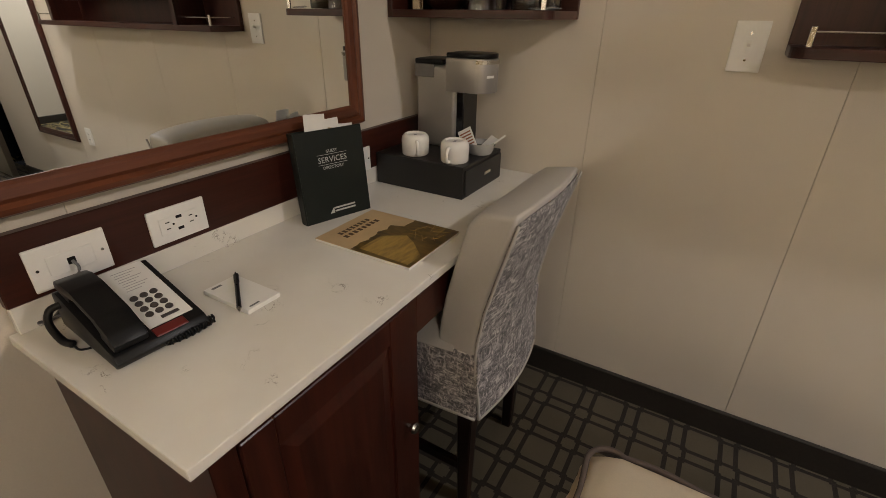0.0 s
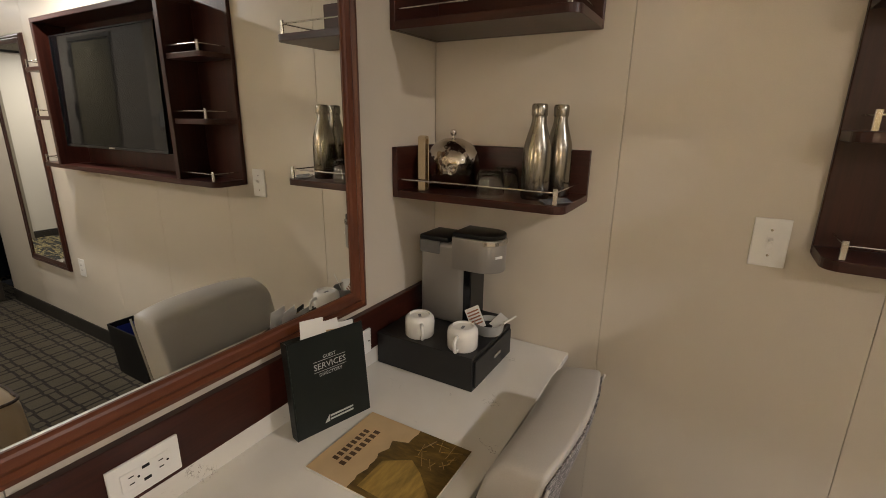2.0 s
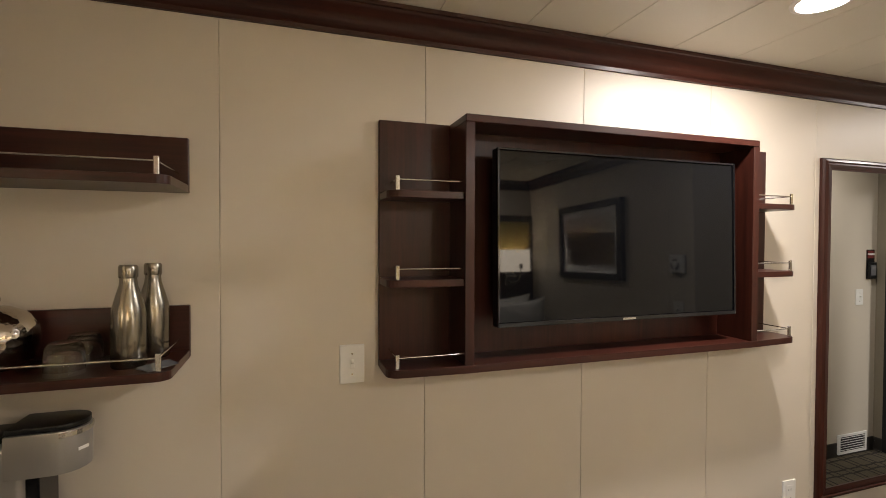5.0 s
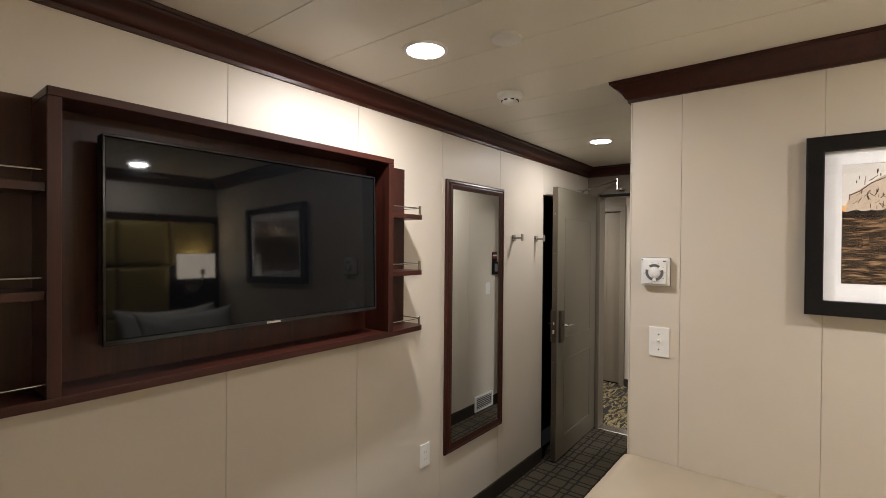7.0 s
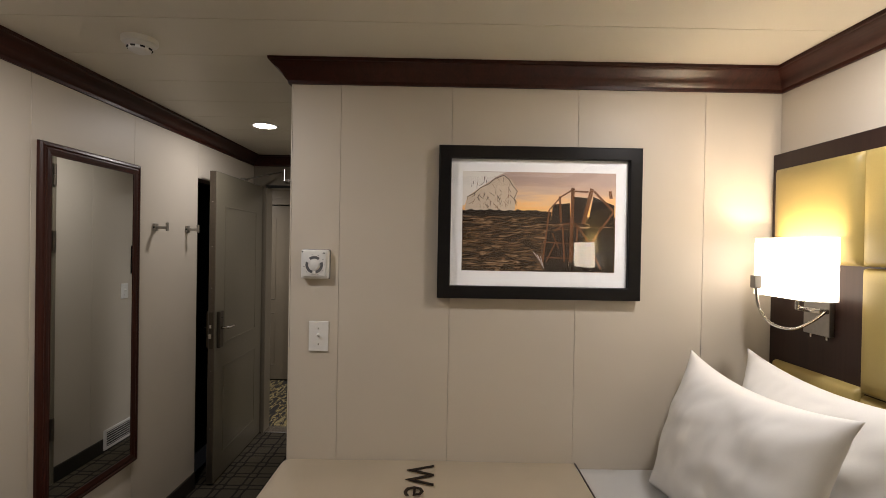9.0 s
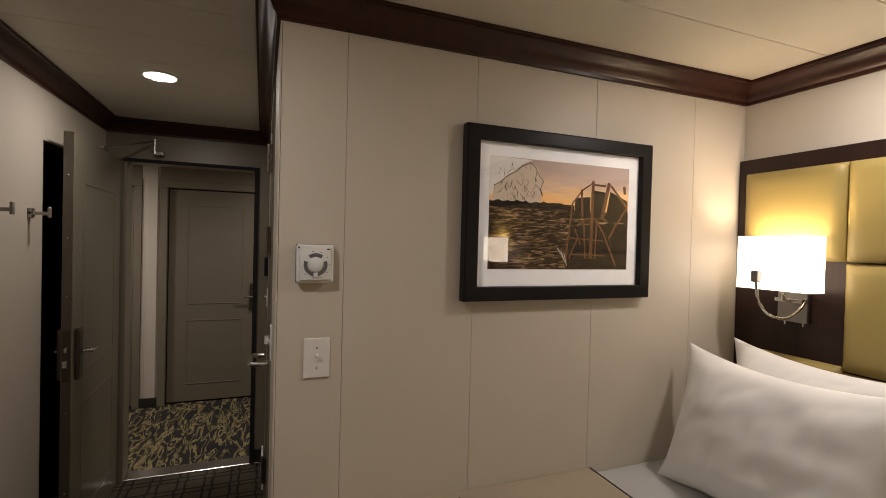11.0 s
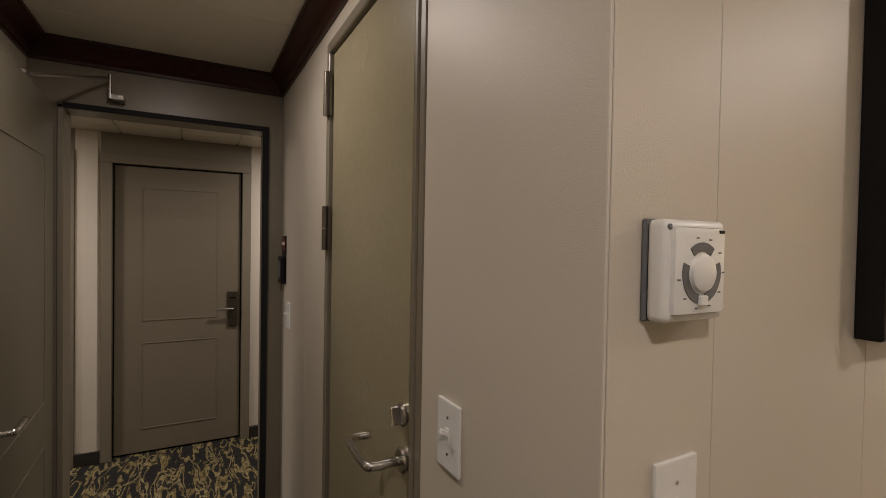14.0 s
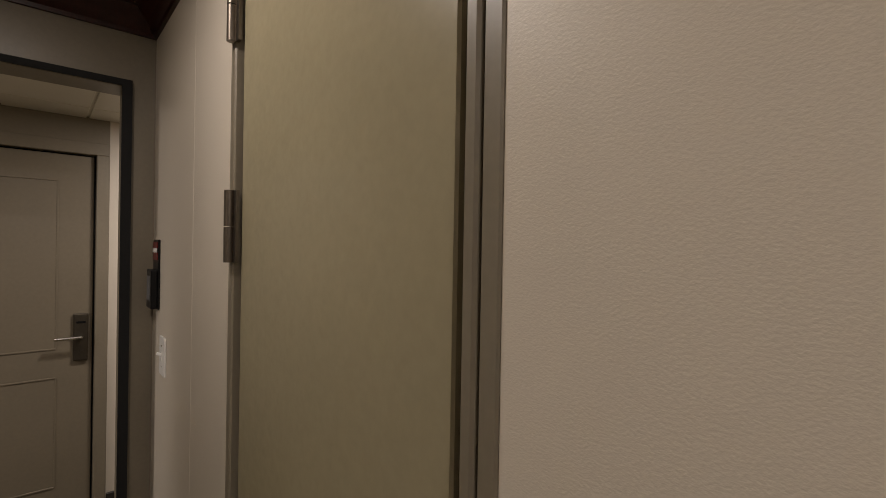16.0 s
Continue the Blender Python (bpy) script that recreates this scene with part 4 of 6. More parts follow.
def pillow(m, wide, high, thick, seed, label):
    bm = bmesh.new()
    n = 44
    sides = []
    for s in (1, -1):
        grid = []
        for j in range(n + 1):
            row = []
            for i in range(n + 1):
                u, v = -1 + 2 * i / n, -1 + 2 * j / n
                pinch = 1 - 0.17 * (1 - u * u) * abs(v) ** 3, 1 - 0.13 * (1 - v * v) * abs(u) ** 3
                x, y = u * wide / 2 * pinch[1], v * high / 2 * pinch[0]
                d = max(0.0, (1 - abs(u) ** 2.6) * (1 - abs(v) ** 2.6)) ** 0.66
                w = 0.012 * noise.noise((u * 2.5 + seed, v * 2.5, s)) + 0.012 * (0.35 - abs(noise.noise((u * 2.2 + v * 3.0 + seed, u * 1.2 - v, s * 2)))) * (0.35 + 0.65 * max(abs(u), abs(v)) ** 2) + 0.006 * noise.noise((u * 8, v * 4 + u * 5 + seed, s * 2))
                row.append(bm.verts.new((x, y, s * (thick / 2 * d + 0.003) + w * d)))
            grid.append(row)
        for j in range(n):
            for i in range(n):
                f = (grid[j][i], grid[j][i + 1], grid[j + 1][i + 1], grid[j + 1][i])
                bm.faces.new(f if s > 0 else f[::-1])
        sides.append(grid)
    A, B = sides
    ringa = [A[0][i] for i in range(n)] + [A[j][n] for j in range(n)] + [A[n][n - i] for i in range(n)] + [A[n - j][0] for j in range(n)]
    ringb = [B[0][i] for i in range(n)] + [B[j][n] for j in range(n)] + [B[n][n - i] for i in range(n)] + [B[n - j][0] for j in range(n)]
    for k in range(len(ringa)):
        q = (k + 1) % len(ringa)
        bm.faces.new((ringa[q], ringa[k], ringb[k], ringb[q]))
    bmesh.ops.recalc_face_normals(bm, faces=bm.faces[:])
    bm.transform(m)
    return solo("pillow", bm, SHEET, label, "pillow", "pillows on the bed", True, m.translation)


pillow(pose(1.615, -0.862, 0.912, 107, 0, 0), 0.70, 0.52, 0.19, 1.0, "plump white pillow leaning against another pillow")
pillow(pose(1.555, -1.065, 0.925, 101, 0, 0), 0.72, 0.52, 0.17, 7.0, "white pillow leaning against the headboard")

# ---------------------------------------------------------------- wall lamps
PEWTER = surface("pewter_plate", (0.30, 0.29, 0.28), 0.3, 0.9, vary=0.06)


def wall_lamp(x, fabric):
    y, z0, z1 = S + 0.120, 1.378, 1.577
    th = thing("wall_lamp", (x, HY, 1.30), "lit bedside wall lamp with a white oval shade and reading arm", "wall lamp", "bedside wall lamps")
    bm = bmesh.new()
    n = 48
    rings = []
    for rr, z in ((1.0, z0), (1.0, z1), (0.985, z1), (0.985, z0)):
        ring = []
        for k in range(n):
            a = 6.2832 * k / n
            c, s = math.cos(a), math.sin(a)
            ring.append(bm.verts.new((x + 0.138 * rr * abs(c) ** 0.30 * (1 if c > 0 else -1), y + 0.056 * rr * abs(s) ** 0.45 * (1 if s > 0 else -1), z)))
        rings.append(ring)
    for a, b in zip(rings, rings[1:] + rings[:1]):
        for k in range(n):
            bm.faces.new((a[k], a[(k + 1) % n], b[(k + 1) % n], b[k]))
    bmesh.ops.recalc_face_normals(bm, faces=bm.faces[:])
    part("shade", bm, fabric, th, "glowing white fabric shade", 40)
    part("shade_base", plate([(x + 0.134 * abs(math.cos(a)) ** 0.30 * (1 if math.cos(a) > 0 else -1), y + 0.053 * abs(math.sin(a)) ** 0.45 * (1 if math.sin(a) > 0 else -1)) for a in [6.2832 * (k + 0.5) / 40 for k in range(40)]], z0 + 0.006, z0 + 0.010), WHITE, th, "white disc closing the shade")
    part("wall_plate", box(x - 0.062, x + 0.045, HY, HY + 0.018, 1.255, 1.366, 0.003, 2), PEWTER, th, "square pewter wall plate")
    part("arm", join(box(x - 0.062, x + 0.038, HY + 0.018, HY + 0.05, 1.330, 1.346, 0.002), rod((x - 0.02, HY + 0.04, 1.335), (x - 0.02, y, 1.345), 0.006), rod((x - 0.02, y, 1.34), (x - 0.02, y, 1.45), 0.007)), CHROME, th)
    neck = part("gooseneck", tube(arc([(x - 0.062, HY + 0.030, 1.338), (x - 0.066, HY + 0.080, 1.306), (x - 0.052, HY + 0.130, 1.280), (x - 0.030, HY + 0.185, 1.294), (x - 0.014, HY + 0.214, 1.345), (x - 0.008, HY + 0.222, 1.412)], 8), 0.005, 10), CHROME, th, "curved chrome reading arm", True)
    part("reading_head", box(x - 0.020, x + 0.004, HY + 0.210, HY + 0.234, 1.408, 1.450, 0.003, 2), PEWTER, neck)
    for u in (-0.045, 0.020):
        part("switch_knob", rod((x + u, HY + 0.010, 1.243), (x + u, HY + 0.010, 1.256), 0.004), CHROME, th)
    return th


for (lx, ly), fabric in zip(LAMPS, SHADES):
    wall_lamp(lx, fabric)

# ---------------------------------------------------------------- framed picture
PY, PZ = 0.008, 1.911                       # the frame's upper corner on the passage side


def at_art(u, v, d=0.0):
    return (E - 0.016 - d, PY - u, PZ - v)


def art_poly(pts, d):
    bm = bmesh.new()
    bm.faces.new([bm.verts.new(at_art(u, v, d)) for u, v in pts])
    bmesh.ops.recalc_face_normals(bm, faces=bm.faces[:])
    g = bmesh.ops.extrude_face_region(bm, geom=bm.faces[:])
    bmesh.ops.translate(bm, verts=[q for q in g["geom"] if isinstance(q, bmesh.types.BMVert)], vec=(-0.0003, 0, 0))
    bmesh.ops.recalc_face_normals(bm, faces=bm.faces[:])
    return bm


def beam(a, b, w, d):
    (u0, v0), (u1, v1) = a, b
    l = math.hypot(u1 - u0, v1 - v0)
    nx, ny = -(v1 - v0) / l * w / 2, (u1 - u0) / l * w / 2
    return art_poly([(u0 + nx, v0 + ny), (u1 + nx, v1 + ny), (u1 - nx, v1 - ny), (u0 - nx, v0 - ny)], d)


def sky_print():
    m, nt, p = nodes_of("sunset_sky_print")
    sep = nt.nodes.new("ShaderNodeSeparateXYZ")
    nt.links.new(coords(nt), sep.inputs[0])
    n = noise_of(nt, coords(nt, (1, 3, 22)), 2.0, 5)
    z = add(nt, "ShaderNodeMapRange")
    z.inputs["From Min"].default_value, z.inputs["From Max"].default_value = PZ - 0.25 - (PZ - 0.578), PZ - 0.095 - (PZ - 0.578)
    nt.links.new(sep.outputs["Z"], z.inputs["Value"])
    s = add(nt, "ShaderNodeMath", op="MULTIPLY_ADD")
    nt.links.new(n, s.inputs[0])
    s.inputs[1].default_value = 0.7
    k = add(nt, "ShaderNodeMath", op="SUBTRACT")
    nt.links.new(z.outputs[0], k.inputs[0])
    k.inputs[1].default_value = 0.35
    nt.links.new(k.outputs[0], s.inputs[2])
    nt.links.new(ramp(nt, s.outputs[0], [(0.0, (0.85, 0.45, 0.15)), (0.25, (0.80, 0.50, 0.24)), (0.5, (0.56, 0.39, 0.28)), (0.8, (0.42, 0.31, 0.26))]), p.inputs["Base Color"])
    p.inputs["Roughness"].default_value = 0.6
    return m


def water_print():
    m, nt, p = nodes_of("dark_water_print")
    n = noise_of(nt, coords(nt, (1, 11, 75)), 1.5, 6, 0.7, 0.9)
    nt.links.new(ramp(nt, n, [(0.40, (0.014, 0.007, 0.003)), (0.51, (0.035, 0.018, 0.008)), (0.57, (0.20, 0.115, 0.055)), (0.66, (0.42, 0.29, 0.18))]), p.inputs["Base Color"])
    p.inputs["Roughness"].default_value = 0.6
    return m


INK = surface("dark_print_ink", (0.022, 0.014, 0.009), 0.6, vary=0.2)
TIMBER = surface("brown_print_ink", (0.16, 0.068, 0.030), 0.6, vary=0.2, fine=60)
MATBOARD = surface("white_mat_board", (0.80, 0.79, 0.77), 0.8, vary=0.01, fine=500, bump=0.05)
BLACKFRAME = surface("satin_black_frame", (0.012, 0.011, 0.011), 0.35, vary=0.15, fine=120, stretch=(1, 1, 6))
BLACKFRAME.node_tree.nodes["Principled BSDF"].inputs["Specular IOR Level"].default_value = 0.15
SKYPRINT, WATERPRINT = sky_print(), water_print()
PALESKY = surface("pale_sky_print", (0.56, 0.45, 0.34), 0.7, vary=0.06, fine=60)
PAPER = surface("faded_paper_print", (0.70, 0.66, 0.60), 0.7, vary=0.03, fine=60)
for ink in (INK, TIMBER, SKYPRINT, WATERPRINT, PALESKY, PAPER):
    ink.node_tree.nodes["Principled BSDF"].inputs["Specular IOR Level"].default_value = 0.1
pic = thing("framed_picture", (E, PY - 0.385, PZ - 0.578), "framed sunset print with white mat in a black frame", "picture")
fw = 0.048
for b in frame_bars(PY - 0.770, PY, PZ - 0.578, PZ, fw, E - 0.001, E - 0.038, "y", True):
    part("frame_bar", b, BLACKFRAME, pic)
part("mat_board", box(E - 0.016, E - 0.010, PY - 0.770 + fw, PY - fw, PZ - 0.578 + fw, PZ - fw), MATBOARD, pic, "white mat board")
prt = part("sky_print", art_poly([(0.092, 0.095), (0.676, 0.095), (0.676, 0.262), (0.092, 0.262)], 0.0004), SKYPRINT, pic, "sunset sky print")
part("water_print", art_poly([(0.092, 0.262), (0.676, 0.262), (0.676, 0.473), (0.092, 0.473)], 0.0004), WATERPRINT, pic, "dark rippled water print")
random.seed(4)
pts = [(0.092, 0.264)]
for k in range(30):
    pts.append((0.092 + 0.34 * k / 29, 0.243 + 0.006 * noise.noise((k * 0.6, 1.3, 0)) - 0.004 * (k % 3 == 0)))
part("tree_line", art_poly(pts + [(0.432, 0.264)], 0.0009), INK, prt)
# bare tree drawn in thin lines on a paler patch
part("pale_patch", art_poly([(0.092, 0.095), (0.255, 0.098), (0.230, 0.108), (0.160, 0.155), (0.112, 0.190), (0.100, 0.225), (0.092, 0.225)], 0.0007), PAPER, prt)
part("tree_patch", art_poly([(0.100, 0.245), (0.110, 0.192), (0.160, 0.158), (0.215, 0.122), (0.247, 0.108), (0.280, 0.128), (0.298, 0.170), (0.290, 0.245)], 0.0006), PALESKY, prt)
crown = [(0.110, 0.192), (0.135, 0.180), (0.160, 0.157), (0.190, 0.143), (0.215, 0.121), (0.247, 0.109), (0.268, 0.124), (0.283, 0.150), (0.300, 0.168), (0.288, 0.196), (0.297, 0.222)]
for a, b in zip(crown, crown[1:]):
    part("twig", beam(a, b, 0.0024, 0.0012), INK, prt)
for k in range(70):
    a = random.uniform(0.25, 2.9)
    r = random.uniform(0.02, 0.105)
    u, v = 0.200 - r * math.cos(a) * 1.05, 0.240 - r * math.sin(a) * 1.30
    lean = random.choice((0.0, 0.0, 1.0, -0.8))
    part("twig", beam((u, v), (u + lean * random.uniform(0.008, 0.020), v + random.uniform(0.008, 0.018)), random.choice((0.0012, 0.0016, 0.0021)), 0.0011), INK if k % 3 else TIMBER, prt)
S_ = 0.770 / 883


def cp(cx, cy):
    return ((cx - 45) * S_, (cy - 42) * 0.578 / 688)


for quad in ([(545, 300), (620, 292), (622, 385), (540, 385)], [(634, 262), (700, 268), (682, 380), (634, 380)], [(722, 262), (815, 300), (815, 400), (700, 385)], [(520, 420), (815, 400), (815, 600), (505, 605)]):
    part("shed", art_poly([cp(*q) for q in quad], 0.0008), INK, prt)
for a, b, w in (((632, 222), (628, 560), 15), ((716, 225), (680, 385), 17), ((575, 262), (582, 380), 10), ((795, 235), (800, 270), 14), ((575, 268), (630, 232), 7), ((640, 238), (700, 240), 8), ((725, 237), (812, 328), 10), ((530, 325), (575, 270), 6), ((530, 325), (505, 560), 8), ((555, 420), (600, 385), 7), ((600, 385), (650, 385), 7), ((650, 390), (690, 445), 8), ((545, 430), (575, 500), 6), ((590, 400), (600, 560), 7), ((655, 400), (650, 560), 7), ((560, 470), (520, 560), 6), ((690, 445), (760, 590), 8), ((760, 400), (720, 470), 9), ((812, 330), (750, 420), 8), ((505, 470), (690, 480), 5), ((520, 540), (700, 545), 5)):
    part("timber", beam(cp(*a), cp(*b), w * S_, 0.0012), TIMBER, prt)
for k in range(7):
    part("reed", beam(cp(455 + 8 * k, 510 + 5 * k), cp(495 + 3 * k, 560 + 6 * k), 0.0016, 0.0012), MATBOARD if k % 2 else TIMBER, prt)
pane = part("glass", box(E - 0.0225, E - 0.0205, PY - 0.770 + fw - 0.004, PY - fw + 0.004, PZ - 0.578 + fw - 0.004, PZ - fw + 0.004), glass("picture_glass"), pic, "clear picture glass")
pane.visible_shadow = False

# ---------------------------------------------------------------- thermostat, hooks, plates and vents
TY, TZ = 0.471, 1.452
MT = on_wall(E, TY, TZ, "w")
ts = thing("thermostat", (E, TY, TZ), "white wall thermostat with a round dial and grey ring", "thermostat")
GREY = surface("grey_plastic", (0.13, 0.13, 0.135), 0.45)
part("base_plate", box(-0.053, 0.053, -0.056, 0.056, 0, 0.006, 0.002), GREY, ts, "dark backing plate", m=MT)
part("housing", join(box(-0.052, 0.052, -0.055, 0.055, 0.006, 0.030, 0.008, 3), box(-0.044, 0.044, -0.047, 0.047, 0.026, 0.036, 0.006, 2)), WHITE, ts, smooth=50, m=MT)


def ring_piece(r0, r1, a0, a1, z0, z1, n=14):
    bm = bmesh.new()
    loops = []
    for k in range(n + 1):
        a = radians(a0 + (a1 - a0) * k / n)
        c, s = math.cos(a), math.sin(a)
        loops.append([bm.verts.new((r * c, r * s, z)) for r, z in ((r0, z0), (r1, z0), (r1, z1), (r0, z1))])
    for a, b in zip(loops, loops[1:]):
        for q in range(4):
            bm.faces.new((a[q], a[(q + 1) % 4], b[(q + 1) % 4], b[q]))
    bm.faces.new(loops[0])
    bm.faces.new(loops[-1])
    bmesh.ops.recalc_face_normals(bm, faces=bm.faces[:])
    return bm


for a0, a1 in ((52, 128), (160, 258), (282, 380)):
    part("scale_ring", ring_piece(0.023, 0.033, a0, a1, 0.035, 0.0372), GREY, ts, "grey scale ring", m=MT @ pose(0, -0.002, 0))
part("dial", lathe([(0, 0.0425), (0.017, 0.042), (0.020, 0.040), (0.021, 0.036), (0, 0.036)], 36, (0, -0.002, 0)), WHITE, ts, smooth=40, m=MT)
part("slider_tab", box(-0.006, 0.006, -0.037, -0.026, 0.036, 0.041, 0.001), WHITE, ts, m=MT)
part("badge", box(0.031, 0.040, 0.041, 0.0445, 0.0355, 0.0366), BLACK, ts, m=MT)
part("rivet", lathe([(0, 0.031), (0.003, 0.031), (0.003, 0.029), (0, 0.029)], 10, (-0.046, 0.047, 0)), GREY, ts, m=MT)
for k in range(9):
    a = radians(190 + 40 * k * 0.85)
    part("scale_mark", box(-0.0022, 0.0022, -0.0008, 0.0008, 0.0355, 0.0366), GREY, ts, m=MT @ pose(0.0385 * math.cos(a), -0.002 + 0.0385 * math.sin(a), 0))


def coat_hook(x, z):
    th = thing("coat_hook", (x, N, z), "square brushed metal coat hook on the wall", "hook", "coat hooks")
    part("mount", box(x - 0.015, x + 0.015, N - 0.014, N, z - 0.020, z + 0.020, 0.002), NICKEL, th)
    part("arm", box(x - 0.007, x + 0.007, N - 0.064, N - 0.014, z - 0.008, z + 0.006, 0.001), NICKEL, th)
    part("tip", box(x - 0.009, x + 0.009, N - 0.073, N - 0.064, z - 0.018, z + 0.026, 0.0015), NICKEL, th)
    part("grub_screw", rod((x - 0.0155, N - 0.008, z), (x - 0.0145, N - 0.008, z), 0.005, 12), BLACK, th)


coat_hook(2.702, 1.60)
coat_hook(3.010, 1.60)

RED = surface("red_plastic", (0.14, 0.012, 0.010), 0.35)
hd = thing("wall_holder", (3.91, CS, 1.27), "small black wall holder with a red top label", "holder")
part("back_plate", box(3.868, 3.952, CS, CS + 0.006, 1.272, 1.488, 0.002), BLACK, hd)
part("pocket", box(3.872, 3.948, CS + 0.006, CS + 0.024, 1.274, 1.395, 0.004, 2), BLACK, hd)
part("label_card", box(3.874, 3.946, CS + 0.006, CS + 0.0085, 1.425, 1.480), RED, hd, "red and white label")
part("label_band", box(3.874, 3.946, CS + 0.006, CS + 0.0090, 1.448, 1.462), WHITE, hd)
part("window", box(3.885, 3.936, CS + 0.024, CS + 0.0252, 1.30, 1.375), GREY, hd)
vg = thing("vent_grille", (3.73, CS, 0.02), "white louvred vent grille near the floor", "vent")
part("frame", join(box(3.585, 3.885, CS + 0.008, CS + 0.018, 0.018, 0.034), box(3.585, 3.885, CS + 0.008, CS + 0.018, 0.142, 0.158), box(3.585, 3.605, CS + 0.008, CS + 0.018, 0.034, 0.142), box(3.865, 3.885, CS + 0.008, CS + 0.018, 0.034, 0.142)), WHITE, vg)
part("backing", box(3.60, 3.87, CS + 0.0085, CS + 0.010, 0.03, 0.146), BLACK, vg)
for k in range(6):
    part("slat", box(3.605, 3.865, -0.007, 0.007, -0.0015, 0.0015), WHITE, vg, m=pose(0, CS + 0.0145, 0.045 + 0.0172 * k, 38, 0, 0))

# ---------------------------------------------------------------- bedspread print
letters("lettering", "We", 0.145, INK, pose(1.885, 0.062, 0.7055, 0, 0, 180 + 0) @ pose(0, 0, 0, 0, 0, 0), spread, 0.0008, "CENTER", "large black printed letters")
hem = []
for k in range(60):
    x = 0.02 + (E - 0.03) * k / 59
    hem.append((x, -0.533 + 0.006 * noise.noise((x * 2, 0, 0)), 0.702 + 0.002 * noise.noise((x * 3, 5, 0))))
part("piping", tube(hem, 0.0028, 6), PIPING, spread, "dark piping along the edge", True)

# ---------------------------------------------------------------- chair
def fabric_material():
    m, nt, p = nodes_of("woven_grey_fabric")
    a = noise_of(nt, coords(nt, (50, 45, 190)), 1.0, 3, 0.7, 0.8)
    b = noise_of(nt, coords(nt, (150, 150, 60)), 1.0, 3, 0.7, 0.8)
    g = noise_of(nt, coords(nt, (20, 28, 28)), 1.0, 2)
    mx = add(nt, "ShaderNodeMath", op="MAXIMUM")
    nt.links.new(a, mx.inputs[0])
    nt.links.new(b, mx.inputs[1])
    s = add(nt, "ShaderNodeMath", op="MULTIPLY_ADD")
    nt.links.new(g, s.inputs[0])
    s.inputs[1].default_value = 0.22
    nt.links.new(mx.outputs[0], s.inputs[2])
    nt.links.new(ramp(nt, s.outputs[0], [(0.58, (0.10, 0.095, 0.095)), (0.67, (0.27, 0.25, 0.25)), (0.77, (0.58, 0.54, 0.51))]), p.inputs["Base Color"])
    p.inputs["Roughness"].default_value = 0.85
    relief(nt, p, s.outputs[0], 0.6, 0.003)
    return m


FABRIC = fabric_material()
CVINYL = surface("pale_grey_vinyl", (0.40, 0.375, 0.34), 0.42, vary=0.04, fine=400, coarse=6, bump=0.15, depth=0.0005)
LEGWOOD = wood("dark_leg_wood", 2, (0.006, 0.003, 0.003), (0.016, 0.007, 0.006), 0.35)
ch = thing("desk_chair", (-0.48, 1.0, 0), "grey vinyl and woven fabric chair pushed under the desk", "chair")
YC = 1.006


REAR = ((0.36, -0.306), (0.42, -0.308), (0.50, -0.320), (0.58, -0.320), (0.68, -0.304), (0.80, -0.272), (0.93, -0.238))


def back_x(z):
    """The rear face of the leaning, gently curved back."""
    return float(np.interp(z, [p[0] for p in REAR], [p[1] for p in REAR]))


def back_shape(thick, lift, half, z0, z1, n=22, m=14):
    """The back as stacked sections: bulging to the rear, thinner at the sides, with a rolled, rounded top."""
    bm = bmesh.new()
    front, rear = [], []
    for k in range(n + 1):
        f = k / n
        z = z0 + (z1 - z0) * f
        w = half * (0.93 + 0.07 * f) * (1 - 0.03 * max(0.0, (f - 0.9) / 0.1) ** 2)
        roll = max(0.0, (f - 0.90) / 0.10) ** 2
        fr, rr = [], []
        for j in range(m + 1):
            s = -1 + 2 * j / m
            drop = 0.012 * abs(s) ** 3 * max(0.0, (f - 0.75) / 0.25)
            x = back_x(z)
            bulge = 0.022 * (1 - s * s)
            rr.append(bm.verts.new((x + bulge + lift - 0.004 * roll, YC + s * w, z - drop)))
            fr.append(bm.verts.new((x + bulge * 0.4 + lift - thick + thick * 0.22 * roll, YC + s * w * 0.95, z - drop - 0.008 * roll)))
        front.append(fr)
        rear.append(rr)
    for g, flip in ((front, False), (rear, True)):
        for a, b in zip(g, g[1:]):
            for j in range(m):
                q = (a[j], a[j + 1], b[j + 1], b[j])
                bm.faces.new(q[::-1] if flip else q)
    ring = lambda g: [g[0][j] for j in range(m)] + [g[k][m] for k in range(n)] + [g[n][m - j] for j in range(m)] + [g[n - k][0] for k in range(n)]
    A, B = ring(front), ring(rear)
    for k in range(len(A)):
        q = (k + 1) % len(A)
        bm.faces.new((A[k], A[q], B[q], B[k]))
    bmesh.ops.recalc_face_normals(bm, faces=bm.faces[:])
    return bm


def edge_seam(s, z0, z1, half=0.199):
    out = []
    for k in range(25):
        f = k / 24
        z = z0 + (z1 - z0) * f
        out.append((back_x(z) + 0.003, YC + s * half * (0.93 + 0.07 * f) * 0.995, z - 0.012 * max(0.0, (f - 0.75) / 0.25)))
    return out


